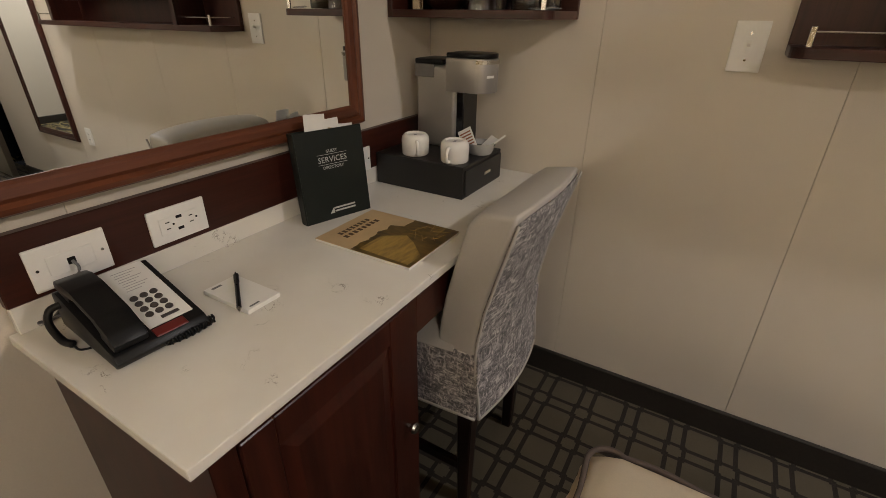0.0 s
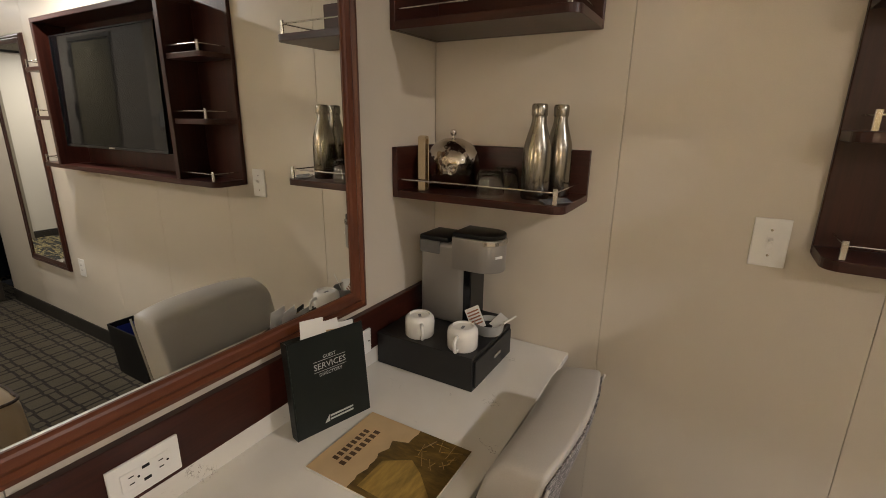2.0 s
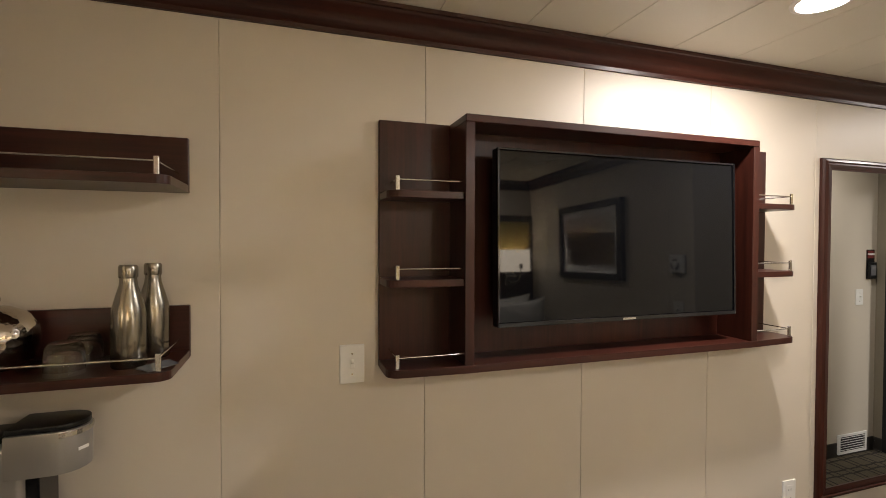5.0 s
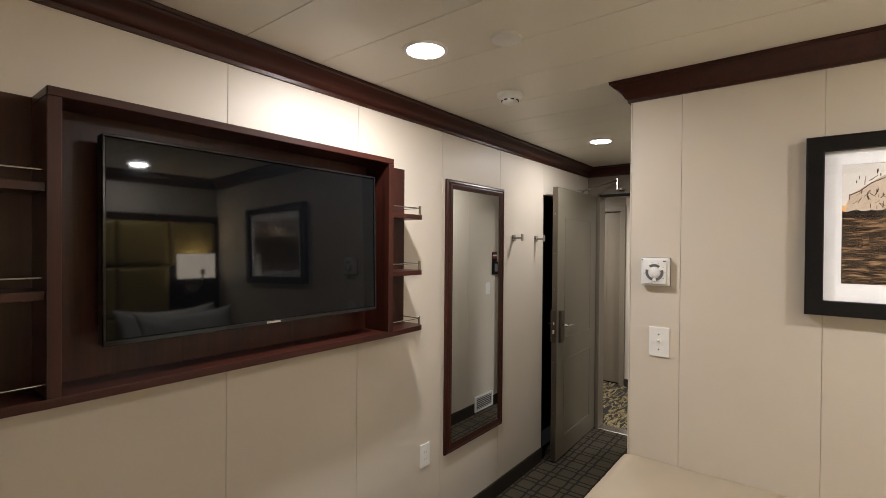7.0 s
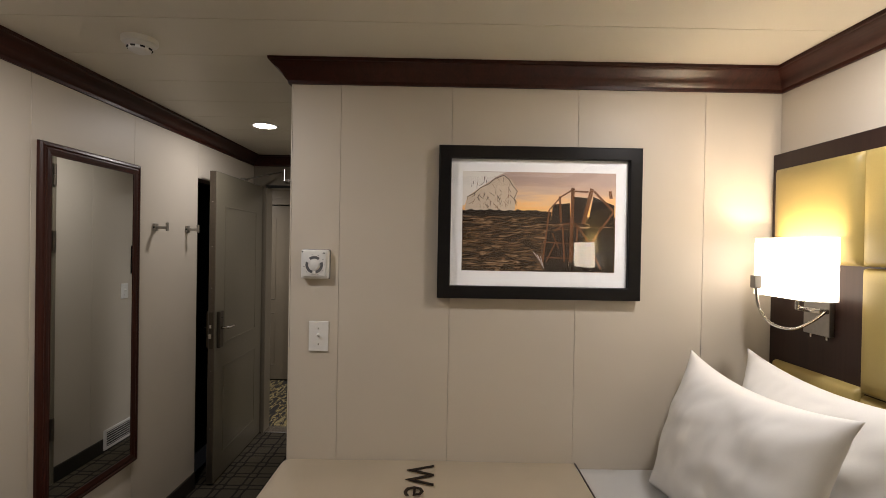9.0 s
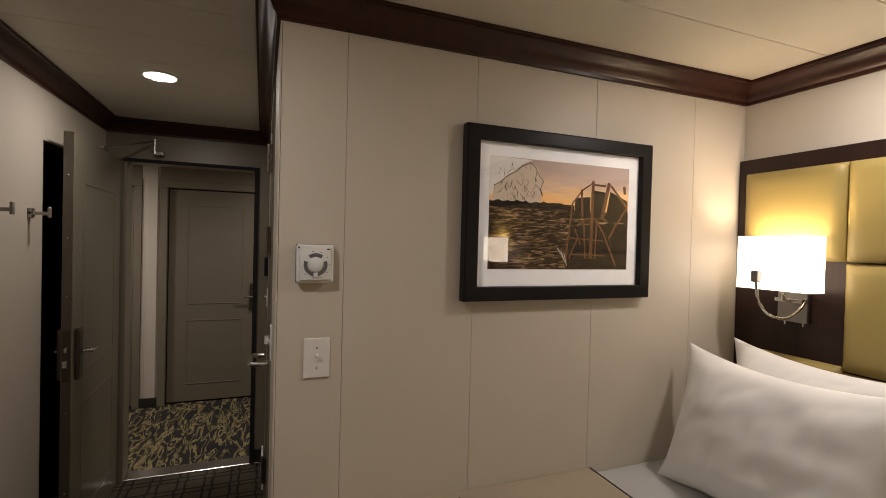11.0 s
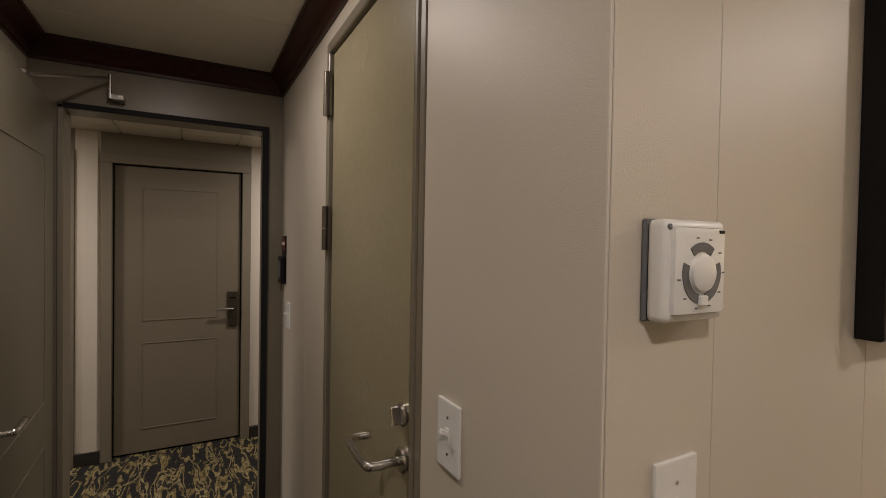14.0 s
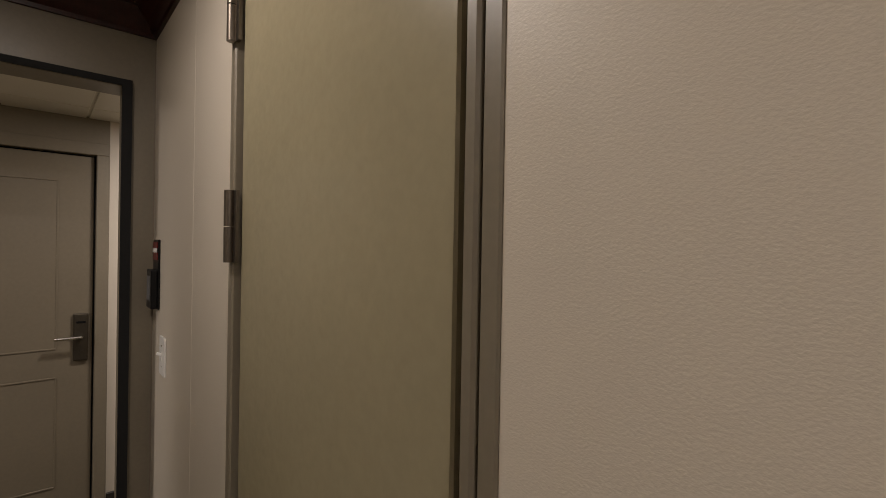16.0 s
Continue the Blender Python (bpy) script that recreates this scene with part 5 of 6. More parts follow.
bk = back_shape(0.098, -0.004, 0.200, 0.40, 0.925)
bmesh.ops.bevel(bk, geom=[e for e in bk.edges if e.is_manifold and e.calc_face_angle(0) > 0.9], offset=0.010, segments=3, profile=0.6, affect="EDGES")
bkp = part("backrest", bk, CVINYL, ch, "pale grey vinyl backrest", 50)
part("rear_panel", back_shape(0.012, 0.002, 0.197, 0.366, 0.912), FABRIC, bkp, "woven grey fabric panel", 50)
for s in (-1, 1):
    part("piping", tube(edge_seam(s, 0.366, 0.912), 0.0032, 6), CVINYL, bkp, "pale piped seam", smooth=True)
part("hem_piping", tube([(back_x(0.366) + 0.003 + 0.022 * (1 - (j / 10) ** 2), YC + 0.184 * j / 10, 0.366) for j in range(-10, 11)], 0.0035, 6), CVINYL, bkp, "pale piped seam", True)


def seat_block(x0, x1, half, z0, z1, crown):
    """A stuffed block whose top swells and dips at its edges, and whose underside rises to the rear."""
    bm = bmesh.new()
    n, m = 12, 10
    lo, hi = [], []
    for i in range(n + 1):
        u = i / n
        x = x0 + (x1 - x0) * u
        a, b = [], []
        for j in range(m + 1):
            s = -1 + 2 * j / m
            e = min(1.0, (1 - abs(s)) / 0.18, u / 0.12 + 0.001)
            a.append(bm.verts.new((x, YC + s * half, z0 + 0.022 * u ** 2)))
            b.append(bm.verts.new((x, YC + s * half, z1 + crown * (1 - (1 - e) ** 2) + 0.014 * u ** 3)))
        lo.append(a)
        hi.append(b)
    for g, flip in ((lo, True), (hi, False)):
        for a, b in zip(g, g[1:]):
            for j in range(m):
                q = (a[j], b[j], b[j + 1], a[j + 1])
                bm.faces.new(q[::-1] if flip else q)
    ring = lambda g: [g[0][j] for j in range(m)] + [g[k][m] for k in range(n)] + [g[n][m - j] for j in range(m)] + [g[n - k][0] for k in range(n)]
    A, B = ring(lo), ring(hi)
    for k in range(len(A)):
        q = (k + 1) % len(A)
        bm.faces.new((A[k], A[q], B[q], B[k]))
    bmesh.ops.recalc_face_normals(bm, faces=bm.faces[:])
    return bm


part("seat", seat_block(-0.760, -0.375, 0.196, 0.530, 0.540, 0.030), CVINYL, ch, "pale grey vinyl seat", 50)
border = part("seat_side", seat_block(-0.752, -0.310, 0.190, 0.345, 0.545, 0.004), FABRIC, ch, "woven grey fabric seat border", 40)
for s in (-1, 1):
    part("piping", tube([(-0.750 + 0.44 * k / 12, YC + s * 0.1915, 0.346 + 0.022 * (k / 12) ** 2) for k in range(13)], 0.0035, 6), CVINYL, border, "pale piped seam", True)
for x, y, dx in ((-0.345, YC - 0.155, -0.005), (-0.352, YC + 0.165, -0.006), (-0.715, YC - 0.160, 0.0), (-0.715, YC + 0.160, 0.0)):
    leg = bmesh.new()
    bmesh.ops.create_cone(leg, cap_ends=True, segments=4, radius1=0.021, radius2=0.030, depth=0.365)
    bmesh.ops.bevel(leg, geom=leg.edges[:], offset=0.003, segments=1, affect="EDGES")
    part("leg", leg, LEGWOOD, ch, m=pose(x + dx / 2, y, 0.1825, 0, 0, 45))
for s in (-1, 1):
    part("stretcher", box(-0.70, -0.36, YC + s * 0.160 - 0.009, YC + s * 0.160 + 0.009, 0.13, 0.16, 0.002), LEGWOOD, ch)

# ---------------------------------------------------------------- waste bin
wb = thing("waste_bin", (1.09, 1.42, 0), "black rectangular waste bin with a blue liner", "waste bin")
BLUE = surface("blue_liner", (0.01, 0.02, 0.16), 0.4, vary=0.15)


def open_bin(x0, x1, y0, y1, h, t, taper, z0=0.0):
    bm = bmesh.new()
    def ring(d, z, k):
        a = taper * (1 - z / h) * 1.0
        return [bm.verts.new((x, y, z + z0)) for x, y in ((x0 + d + a, y0 + d + a * 0.4), (x1 - d - a, y0 + d + a * 0.4), (x1 - d - a, y1 - d - a * 0.4), (x0 + d + a, y1 - d - a * 0.4))]
    rings = [ring(0, 0, 0), ring(0, h, 0), ring(t, h, 0), ring(t, 0.01, 0)]
    for a, b in zip(rings, rings[1:]):
        for k in range(4):
            bm.faces.new((a[k], a[(k + 1) % 4], b[(k + 1) % 4], b[k]))
    bm.faces.new(rings[0])
    bm.faces.new(rings[-1])
    bmesh.ops.recalc_face_normals(bm, faces=bm.faces[:])
    return bm


part("body", open_bin(0.905, 1.275, 1.345, 1.488, 0.30, 0.004, 0.03), BLACK, wb)
part("liner", open_bin(0.91, 1.27, 1.35, 1.483, 0.255, 0.003, 0.028, 0.012), BLUE, wb, "blue plastic liner")

# ---------------------------------------------------------------- telephone
PH = pose(-0.820, 0.288, DESK, 0, 0, -4) @ Matrix.Scale(0.93, 4)
CARD = surface("white_card", (0.72, 0.71, 0.68), 0.6, vary=0.01, bump=0)
PALEPRINT = surface("pale_grey_print", (0.36, 0.35, 0.35), 0.6, bump=0)
KEYGREY = surface("dark_brown_key", (0.055, 0.045, 0.042), 0.45)
tel = thing("telephone", (-0.71, 0.35, DESK), "black desk telephone with a printed white card and keypad", "telephone")


def wedge(x0, x1, y0, y1, prof):
    """A body with a side outline of (x, z), carried across y."""
    bm = bmesh.new()
    a = [bm.verts.new((x, y0, z)) for x, z in prof]
    b = [bm.verts.new((x, y1, z)) for x, z in prof]
    for k in range(len(prof)):
        q = (k + 1) % len(prof)
        bm.faces.new((a[k], a[q], b[q], b[k]))
    bm.faces.new(a[::-1])
    bm.faces.new(b)
    bmesh.ops.recalc_face_normals(bm, faces=bm.faces[:])
    return bm


def bevelled(bm, r, seg=2):
    bmesh.ops.bevel(bm, geom=bm.edges[:], offset=r, segments=seg, profile=0.6, affect="EDGES")
    return bm


part("base", bevelled(wedge(0, 0.2, 0, 0.150, [(0.0, 0.004), (0.205, 0.004), (0.215, 0.018), (0.205, 0.030), (0.02, 0.078), (0.0, 0.070)]), 0.004), BLACK, tel, smooth=40, m=PH)
SL = PH @ Matrix.Translation((0.02, 0, 0.078)) @ pose(0, 0, 0, 0, 14.55, 0)      # the sloping face: x down the slope, y across, z off it
cd = part("number_card", box(0.0, 0.172, 0.066, 0.139, 0.0005, 0.0018), CARD, tel, "white printed card", m=SL)
for j in range(4):
    for i in range(3):
        part("key", lathe([(0, 0.0045), (0.0055, 0.0045), (0.0066, 0.003), (0.0066, 0.0015), (0, 0.0015)], 14, (0.092 + 0.0165 * j, 0.082 + 0.0165 * i, 0)), KEYGREY, cd, smooth=40, m=SL)
part("key_bar", box(0.155, 0.163, 0.092, 0.122, 0.0018, 0.0038, 0.001), KEYGREY, cd, m=SL)
for k in range(9):
    part("print_line", box(0.012 + 0.007 * k, 0.0134 + 0.007 * k, 0.082 + 0.003 * (k % 2), 0.124 - 0.008 * (k % 3), 0.0018, 0.0020), PALEPRINT, cd, m=SL)
part("message_light", box(0.176, 0.196, 0.066, 0.118, 0.0, 0.003, 0.001), RED, tel, "dark red message light", m=SL)
hs = part("handset", bevelled(join(wedge(0, 0.2, 0.004, 0.056, [(-0.004, 0.004), (0.05, 0.006), (0.05, 0.018), (0.07, 0.026), (0.13, 0.026), (0.15, 0.018), (0.15, 0.006), (0.192, 0.004), (0.195, 0.020), (0.175, 0.032), (0.14, 0.040), (0.06, 0.040), (0.02, 0.032), (-0.006, 0.020)])), 0.005), BLACK, tel, "black handset", 40, SL)
coil = []
for k in range(90):
    t = k / 89
    c = Vector((0.205 + 0.006 * math.sin(3 * t), 0.075 + 0.085 * t, 0.012))
    coil.append(PH @ (c + 0.007 * Vector((math.cos(k * 1.15), 0, math.sin(k * 1.15)))))
part("coiled_cord", tube(coil, 0.0022, 6), BLACK, tel, smooth=True)
part("loose_cord", tube(arc([PH @ Vector(q) for q in ((0.03, 0.004, 0.058), (0.024, -0.014, 0.052), (0.034, -0.024, 0.034), (0.062, -0.022, 0.012), (0.082, -0.014, 0.008))], 8), 0.006, 8), BLACK, tel, smooth=True)
part("thin_cord", tube(arc([PH @ Vector(q) for q in ((0.082, -0.014, 0.006), (0.100, -0.012, 0.004), (0.112, 0.002, 0.005), (0.118, 0.010, 0.010))], 6), 0.0018, 8), BLACK, tel, smooth=True)
part("line_cord", tube(arc([(W + 0.030, 0.338, 0.873), (W + 0.045, 0.338, 0.862), (W + 0.040, 0.325, 0.835), (W + 0.050, 0.28, 0.80), (W + 0.045, 0.262, 0.80), (W + 0.055, 0.265, 0.80), PH @ Vector((0.005, 0.02, 0.03))], 8), 0.0025, 8), GREY, tel, "grey line cord", True)

# ---------------------------------------------------------------- notepad and pen
np_ = thing("notepad", (-0.65, 0.505, DESK), "small white notepad on the desk", "notepad")
part("paper_block", box(-0.714, -0.590, 0.470, 0.540, DESK, DESK + 0.009, 0.0008), CARD, np_)
for a, b in ((-0.706, -0.700), (-0.600, -0.596)):
    part("print_line", box(a, b, 0.480, 0.500, DESK + 0.009, DESK + 0.0093), GREY, np_)
pen = thing("ballpoint_pen", (-0.65, 0.497, DESK + 0.009), "black ballpoint pen lying across the notepad", "pen")
pa, pb = Vector((-0.603, 0.463, DESK + 0.0140)), Vector((-0.703, 0.533, DESK + 0.0140))
part("barrel", rod(pa, pa.lerp(pb, 0.78), 0.0042, 12), BLACK, pen, smooth=40)
part("tip", rod(pa, pa + (pa - pb) * 0.10, 0.0040, 12, 0.001), CHROME, pen, smooth=40)
part("cap", rod(pa.lerp(pb, 0.78), pb, 0.0050, 12), BLACK, pen, smooth=40)
part("clip", rod(pa.lerp(pb, 0.60) + Vector((0, 0, 0.0065)), pb + Vector((0, 0, 0.0065)), 0.0014, 6), BLACK, pen)

# ---------------------------------------------------------------- folder
LEATHER = surface("dark_green_leatherette", (0.010, 0.013, 0.011), 0.42, vary=0.15, fine=500, bump=0.25, depth=0.0006)
LEATHER.node_tree.nodes["Principled BSDF"].inputs["Specular IOR Level"].default_value = 0.28
SILVER = surface("silver_print", (0.55, 0.56, 0.54), 0.4, 0.4, vary=0.05, bump=0)
FM = pose(-0.776, 0.794, DESK + 0.001, -6, 0, 73.5)
fo = thing("services_folder", (-0.77, 0.88, DESK), "dark leatherette guest folder with silver lettering, leaning on the mirror rail", "folder")
part("front_cover", box(0, 0.183, 0.0, 0.004, 0.0, 0.222, 0.0015), LEATHER, fo, m=FM)
part("back_cover", box(0, 0.183, 0.0, 0.004, 0.0, 0.222, 0.0015), LEATHER, fo, m=FM @ pose(0, 0.022, 0, 0, 0, 4))
part("spine", box(-0.003, 0.001, 0.0, 0.027, 0.0, 0.222, 0.001), LEATHER, fo, m=FM)
part("pages", box(0.004, 0.172, 0.006, 0.020, 0.004, 0.213), CARD, fo, m=FM)
part("tab_card", box(0.018, 0.072, 0.006, 0.0072, 0.15, 0.262), CARD, fo, "white card sticking out", m=FM @ pose(0, 0, 0, 0, 4, 0))
part("paper_sheet", box(0.060, 0.120, 0.0085, 0.0095, 0.15, 0.236), surface("kraft_paper", (0.36, 0.26, 0.14), 0.7), fo, "tan paper sheet", m=FM @ pose(0, 0, 0, 0, 9, 0))
part("paper_sheet", box(0.085, 0.135, 0.0105, 0.0115, 0.15, 0.240), CARD, fo, m=FM @ pose(0, 0, 0, 0, -2, 0))
for x0, y0, lean, top in ((0.030, 0.0125, 7, 0.252), (0.066, 0.0145, 12, 0.246), (0.098, 0.0165, 3, 0.234)):
    part("paper_sheet", box(x0, x0 + 0.062, y0, y0 + 0.0007, 0.15, top), CARD, fo, m=FM @ pose(0, 0, 0, -1.5, lean, 0))
for words, size, z in (("GUEST", 0.0105, 0.170), ("SERVICES", 0.0195, 0.150), ("DIRECTORY", 0.0105, 0.131)):
    letters("cover_lettering", words, size, SILVER, FM @ pose(0.0915, -0.0003, z, 90, 0, 0), fo, 0.0002)
for z in (0.163, 0.139):
    part("cover_rule", box(0.052, 0.131, -0.0006, 0.0002, z - 0.0004, z + 0.0004), SILVER, fo, m=FM)
part("emblem_bar", box(0.078, 0.137, -0.0006, 0.0002, 0.026, 0.030), SILVER, fo, m=FM)
part("emblem_bar", box(0.078, 0.137, -0.0006, 0.0002, 0.018, 0.022), SILVER, fo, m=FM)
part("emblem_mark", wedge(0, 0, -0.0006, 0.0002, [(0.064, 0.016), (0.076, 0.016), (0.076, 0.032)]), SILVER, fo, m=FM)

# ---------------------------------------------------------------- magazine
TAN, BROWNPHOTO = surface("tan_cover_paper", (0.50, 0.36, 0.20), 0.4, vary=0.05, fine=30, coarse=8, bump=0), surface("sepia_photo", (0.10, 0.060, 0.012), 0.35, vary=0.45, fine=45, coarse=14, bump=0, stretch=(1, 3, 1))
GOLDPHOTO = surface("golden_photo", (0.26, 0.165, 0.040), 0.35, vary=0.35, fine=30, coarse=10, bump=0, stretch=(4, 1, 1))
mg = thing("magazine", (-0.574, 0.849, DESK), "glossy sepia magazine lying on the desk", "magazine")
mx0, mx1, my0, my1 = -0.705, -0.443, 0.745, 0.953
part("pages", box(mx0, mx1 - 0.001, my0 + 0.001, my1 - 0.001, DESK, DESK + 0.0065, 0.0005), CARD, mg)
cover = part("cover", box(mx0, mx1, my0, my1, DESK + 0.0065, DESK + 0.0075), TAN, mg, "tan cover")
top = DESK + 0.0076
edge = [(-0.600 + 0.012 * noise.noise((k * 0.5, 3, 1)) + (0.03 if k > 13 else 0.0), my0 + (my1 - my0) * k / 18) for k in range(19)]
part("cover_photo", plate(edge[::-1] + [(mx1, my0), (mx1, my1)], top, top + 0.0003), BROWNPHOTO, cover, "dark sepia photograph")
part("photo_light", plate([(-0.585, 0.758), (-0.585, 0.835), (-0.535, 0.868), (-0.500, 0.845), (-0.452, 0.80), (-0.452, 0.752)], top + 0.0004, top + 0.0006), GOLDPHOTO, cover, "golden part of the photograph")
random.seed(9)
for k in range(16):
    a = random.uniform(0, 3.14)
    c = Vector((-0.50 + 0.035 * math.cos(k * 0.8), 0.905 + 0.030 * math.sin(k * 0.8), top + 0.0006))
    v = Vector((math.cos(a), math.sin(a), 0)) * random.uniform(0.008, 0.024)
    part("photo_line", rod(c - v, c + v, 0.0007, 4), GOLDPHOTO, cover)
for k, (x, a, b) in enumerate(((-0.672, 0.79, 0.90), (-0.650, 0.785, 0.91))):
    n = 8
    for i in range(n):
        y = a + (b - a) * i / n
        part("title_bar", box(x - 0.007, x + 0.007, y, y + (b - a) / n * 0.62, top - 0.0002, top + 0.0001), surface("brown_ink", (0.07, 0.035, 0.012), 0.5) if (k, i) == (0, 0) else bpy.data.materials["brown_ink"], cover)

# ---------------------------------------------------------------- coffee corner
LEATHERBOX = surface("black_leatherette", (0.010, 0.010, 0.010), 0.45, vary=0.15, fine=450, bump=0.2, depth=0.0005)
cb = thing("coffee_box", (-0.69, 1.28, DESK), "black leatherette drawer box under the coffee maker", "box")
BX0, BX1, BY0, BY1, BT = -0.848, -0.543, 1.155, 1.402, DESK + 0.094
part("body", box(BX0, BX1 - 0.004, BY0, BY1, DESK, BT, 0.002), LEATHERBOX, cb)
part("drawer_front", box(BX1 - 0.004, BX1 + 0.002, BY0 + 0.008, BY1 - 0.008, DESK + 0.008, BT - 0.010, 0.0015), LEATHERBOX, cb)
part("pull", box(BX1 + 0.002, BX1 + 0.005, 1.275, 1.315, DESK + 0.043, DESK + 0.053, 0.0012), CHROME, cb, "small metal drawer pull")
CERAMIC = surface("white_ceramic", (0.74, 0.72, 0.68), 0.18, vary=0.02, fine=40, bump=0)


def mug(x, y, turn):
    th = thing("mug", (x, y, BT), "white ceramic mug turned upside down", "mug", "mugs on the box")
    part("body", lathe([(0.037, 0.0), (0.040, 0.004), (0.041, 0.042), (0.039, 0.053), (0.034, 0.0585), (0.030, 0.0615), (0.0275, 0.0615), (0.0262, 0.0565), (0.0, 0.056)], 36, (x, y, BT)), CERAMIC, th, smooth=50)
    m = pose(x, y, BT, 0, 0, turn)
    part("base_mark", box(-0.009, 0.009, -0.004, 0.004, 0.0562, 0.0566), GREY, th, "grey printed mark", m=m)
    part("handle", tube([m @ p for p in arc([(0.039, 0, 0.046), (0.055, 0, 0.044), (0.063, 0, 0.028), (0.056, 0, 0.012), (0.039, 0, 0.008)], 5)], 0.0048, 10), CERAMIC, th, smooth=True)


mug(-0.738, 1.207, -50)
mug(-0.601, 1.203, -82)
dish = thing("condiment_bowl", (-0.578, 1.318, BT), "small clear bowl with sachets and a stirrer", "bowl")
CLEAR = glass("clear_glass", (0.97, 0.98, 0.97))
part("bowl", lathe([(0, 0.0), (0.034, 0.001), (0.040, 0.012), (0.042, 0.034), (0.0405, 0.034), (0.0385, 0.013), (0.033, 0.004), (0, 0.004)], 36, (-0.578, 1.318, BT)), surface("frosted_bowl", (0.33, 0.33, 0.32), 0.25, vary=0.03, bump=0), dish, "pale frosted bowl", 40)
part("sachet", box(-0.022, 0.022, -0.001, 0.001, 0, 0.062), CARD, dish, "white printed sachet", m=pose(-0.600, 1.300, BT + 0.014, -18, -30, 12))
for k in range(5):
    part("sachet_stripe", box(-0.018, 0.018, -0.0016, -0.0009, 0.012 + 0.009 * k, 0.016 + 0.009 * k), surface("rust_ink", (0.28, 0.10, 0.05), 0.5) if k == 0 else bpy.data.materials["rust_ink"], dish, m=pose(-0.600, 1.300, BT + 0.014, -18, -30, 12))
part("sachet", box(-0.018, 0.018, -0.001, 0.001, 0, 0.05), CARD, dish, m=pose(-0.572, 1.325, BT + 0.012, -50, 10, -30))
part("stirrer", box(-0.0025, 0.0025, -0.0006, 0.0006, 0, 0.085), CARD, dish, m=pose(-0.570, 1.315, BT + 0.006, 0, 52, 20))

SATIN = surface("satin_silver_plastic", (0.33, 0.315, 0.295), 0.34, 0.55, vary=0.03, fine=500, bump=0.04, depth=0.0003)
cm = thing("coffee_maker", (-0.69, 1.36, BT), "silver and black single-cup coffee maker", "coffee maker")
part("body", bevelled(box(-0.812, -0.664, 1.312, 1.425, BT, 1.120), 0.016, 3), SATIN, cm, smooth=40)
part("cup_bay", box(-0.668, -0.640, 1.322, 1.416, BT + 0.012, 1.052, 0.003), BLACKSHINE, cm, "black cup bay")
part("drip_base", bevelled(box(-0.70, -0.565, 1.318, 1.420, BT, BT + 0.018), 0.006), BLACK, cm)
part("brew_head", bevelled(plate([(-0.70, 1.308), (-0.612, 1.308)] + [(-0.612 + 0.058 * math.sin(a), 1.366 - 0.058 * math.cos(a)) for a in [3.1416 * k / 14 for k in range(1, 14)]] + [(-0.612, 1.424), (-0.70, 1.424)], 1.046, 1.142), 0.004), SATIN, cm, smooth=40)
part("lid", bevelled(plate([(-0.70, 1.312), (-0.612, 1.312)] + [(-0.612 + 0.056 * math.sin(a), 1.367 - 0.055 * math.cos(a)) for a in [3.1416 * k / 14 for k in range(1, 14)]] + [(-0.612, 1.422), (-0.70, 1.422)], 1.142, 1.156), 0.004), BLACK, cm, "black lid", 40)
part("lid_band", ring_piece(0.0575, 0.0605, -75, 75, 1.128, 1.138), CHROME, cm, "bright lid handle", m=Matrix.Translation((-0.612, 1.366, 0)))
part("reservoir_lid", bevelled(box(-0.814, -0.712, 1.310, 1.427, 1.120, 1.136), 0.006, 2), BLACK, cm, "black reservoir lid", 40)
part("reservoir", bevelled(box(-0.814, -0.742, 1.3095, 1.4275, 1.082, 1.121), 0.004, 2), surface("smoked_plastic", (0.14, 0.135, 0.13), 0.25), cm, "smoked water reservoir")
part("maker_mark", box(-0.0009, 0.0009, -0.012, 0.012, 0, 0.007), WHITE, cm, m=pose(-0.5605, 1.338, 1.090, 0, 0, -30))

cm.scale = (0.95, 0.95, 0.97)

# ---------------------------------------------------------------- on the lower corner shelf
ZS = 1.257
STEEL = surface("brushed_steel", (0.27, 0.25, 0.21), 0.24, 1.0, vary=0.05, fine=60, coarse=8, bump=0.03, stretch=(1, 1, 0.05))


def bottle(x, y):
    th = thing("water_bottle", (x, y, ZS), "brushed steel water bottle with a screw cap", "bottle", "bottles on the shelf")
    part("body", lathe([(0, 0), (0.033, 0), (0.0355, 0.004), (0.0355, 0.110), (0.033, 0.133), (0.025, 0.162), (0.0185, 0.185), (0.017, 0.202), (0, 0.202)], 40, (x, y, ZS)), STEEL, th, smooth=50)
    part("cap", lathe([(0.0185, 0.202), (0.0195, 0.205), (0.0195, 0.226), (0.017, 0.231), (0, 0.232)], 32, (x, y, ZS)), STEEL, th, smooth=50)


bottle(-0.482, 1.350)
bottle(-0.454, 1.436)


def tumbler(x, y):
    th = thing("tumbler", (x, y, ZS), "clear glass tumbler turned upside down", "glass", "tumblers on the shelf")
    part("glass", lathe([(0.037, 0), (0.036, 0.046), (0.033, 0.060), (0.026, 0.069), (0, 0.070), (0, 0.060), (0.023, 0.059), (0.030, 0.052), (0.0335, 0.042), (0.0345, 0)], 36, (x, y, ZS)), CLEAR, th, smooth=50)


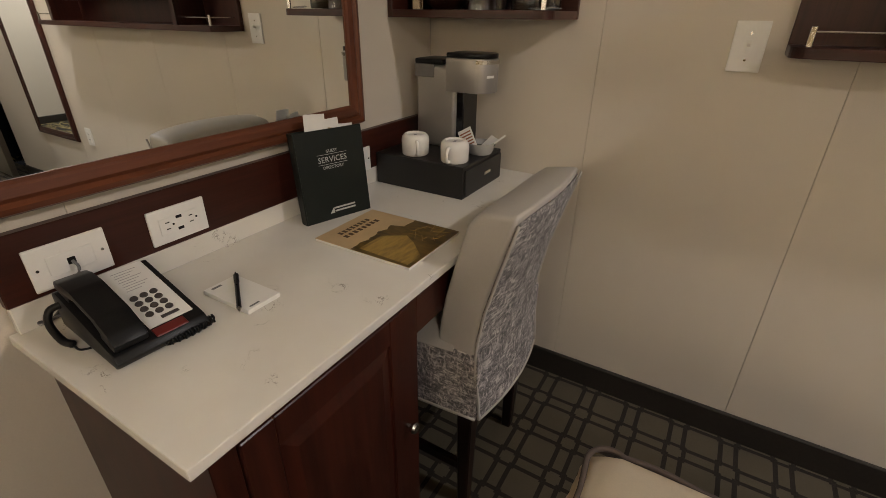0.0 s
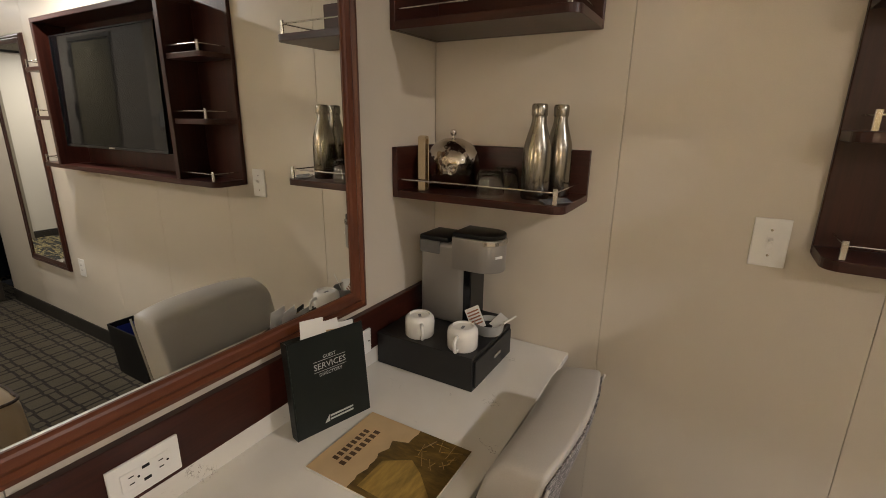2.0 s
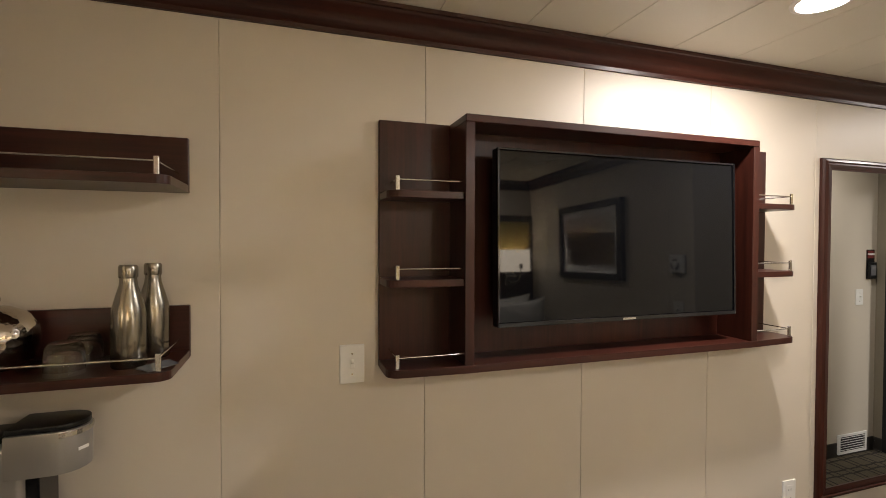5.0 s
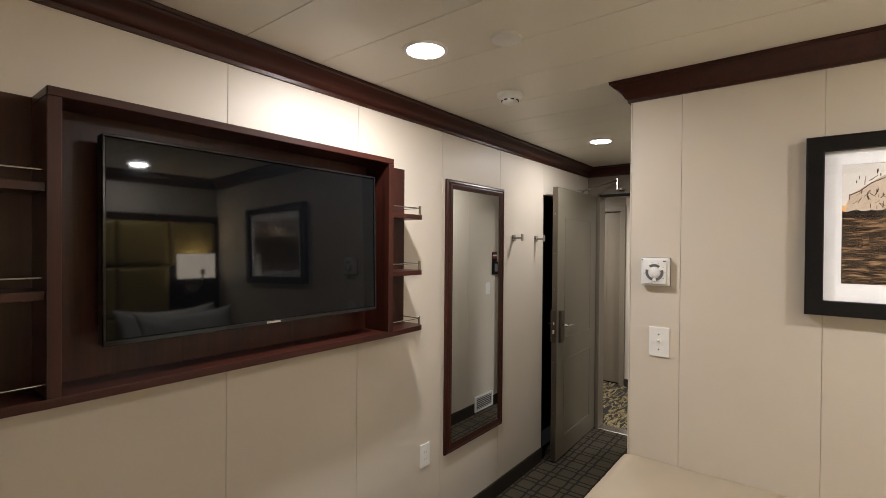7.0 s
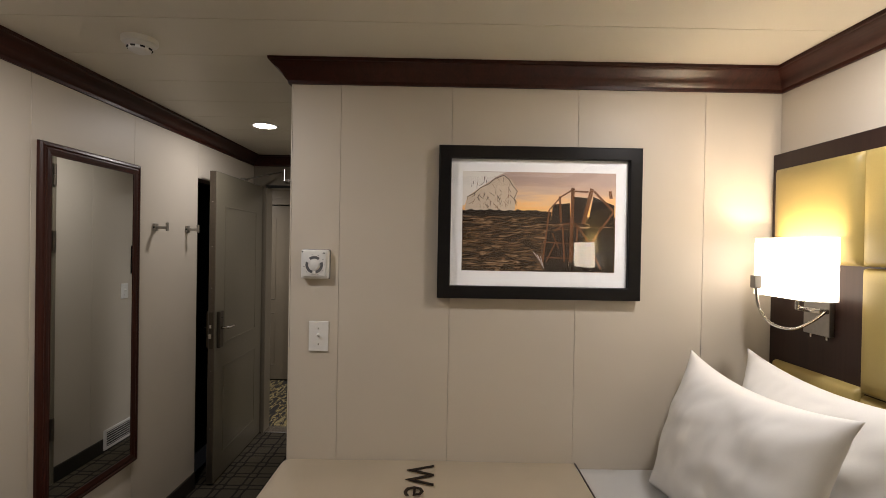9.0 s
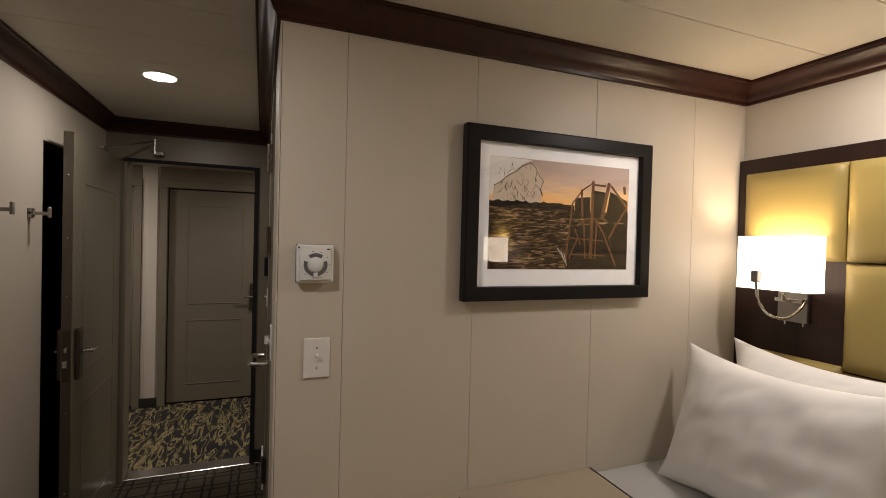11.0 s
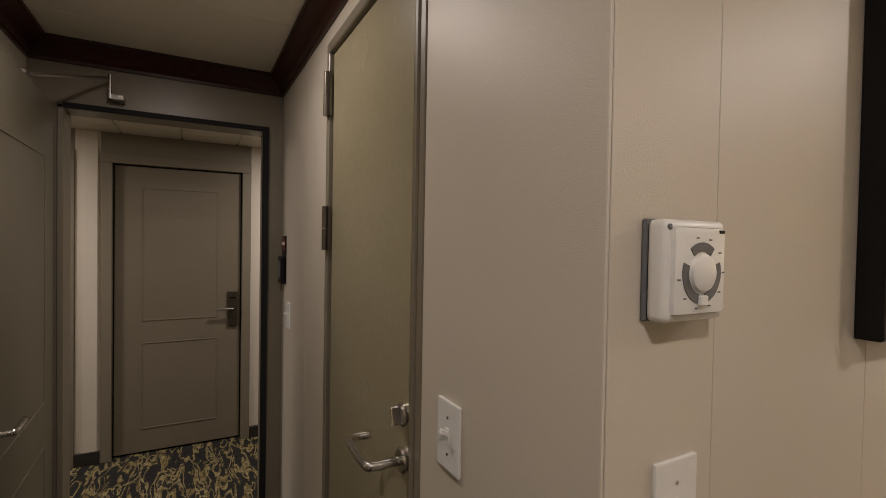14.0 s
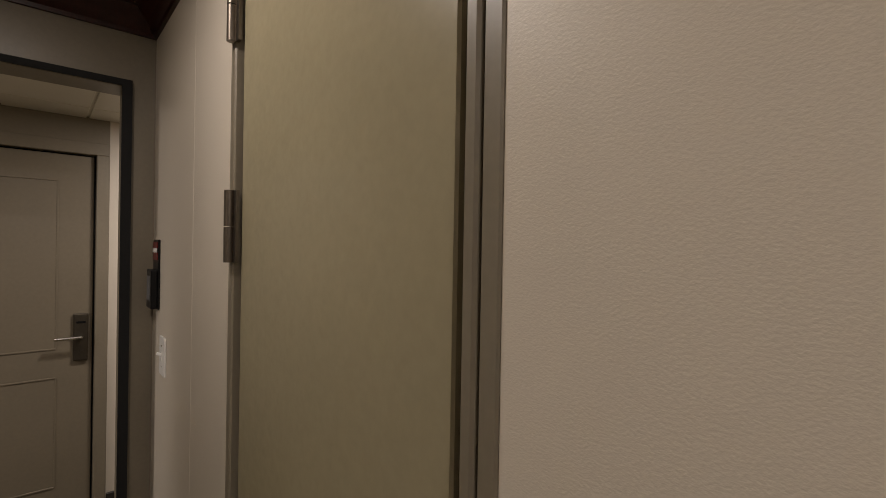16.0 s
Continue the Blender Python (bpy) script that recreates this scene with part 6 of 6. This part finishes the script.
tumbler(-0.592, 1.318)
tumbler(-0.590, 1.415)
HAMMER, _nt, _p = nodes_of("hammered_metal")
_p.inputs["Metallic"].default_value, _p.inputs["Roughness"].default_value, _p.inputs["Base Color"].default_value = 1, 0.12, (0.55, 0.50, 0.44, 1)
_v = add(_nt, "ShaderNodeTexVoronoi", Scale=95.0)
_nt.links.new(coords(_nt), _v.inputs["Vector"])
relief(_nt, _p, _v.outputs["Distance"], 0.3, 0.003)
ib = thing("ice_bucket", (-0.752, 1.405, ZS), "round hammered metal ice bucket with a knobbed lid", "ice bucket")
part("bowl", lathe([(0, 0), (0.038, 0.0), (0.062, 0.017), (0.075, 0.046), (0.077, 0.075), (0.0, 0.075)], 40, (-0.752, 1.405, ZS)), HAMMER, ib, smooth=50)
lid = part("lid", lathe([(0.078, 0.075), (0.078, 0.079), (0.071, 0.103), (0.052, 0.126), (0.024, 0.139), (0, 0.141)], 40, (-0.752, 1.405, ZS)), HAMMER, ib, smooth=50)
part("lid_knob", lathe([(0, 0.139), (0.004, 0.140), (0.004, 0.146), (0.008, 0.149), (0.010, 0.156), (0.007, 0.163), (0, 0.165)], 24, (-0.752, 1.405, ZS)), CHROME, lid, smooth=50)
tg = thing("ice_tongs", (-0.786, 1.300, ZS), "upright polished metal ice tongs", "tongs")
GOLDM = surface("warm_polished_metal", (0.72, 0.60, 0.42), 0.22, 1.0, vary=0.04)
part("jaw", box(-0.797, -0.775, 1.290, 1.2915, ZS, ZS + 0.140, 0.0005), GOLDM, tg)
part("jaw", box(-0.797, -0.775, 1.3085, 1.310, ZS, ZS + 0.140, 0.0005), GOLDM, tg)
part("bridge", wedge(0, 0, -0.797, -0.775, [(-0.010, 0.0), (0.010, 0.0), (0.008, 0.006), (0.0, 0.009), (-0.008, 0.006)]), GOLDM, tg, m=Matrix.Translation((0, 0, 0)) @ Matrix(((0, 1, 0, 0), (1, 0, 0, 1.300), (0, 0, 1, ZS + 0.140), (0, 0, 0, 1))))
FOIL = surface("grey_glossy_card", (0.13, 0.14, 0.16), 0.25, vary=0.05, bump=0)
env = thing("paper_card", (-0.418, 1.318, ZS), "folded grey card lying on the shelf", "card")
part("leaf", box(-0.035, 0.035, -0.022, 0.022, 0, 0.001), FOIL, env, m=pose(-0.418, 1.318, ZS + 0.0025, 3, -2, 55))
part("leaf", box(-0.035, 0.035, -0.022, 0.022, 0, 0.001), FOIL, env, m=pose(-0.415, 1.316, ZS + 0.0040, 5, -3, 40))
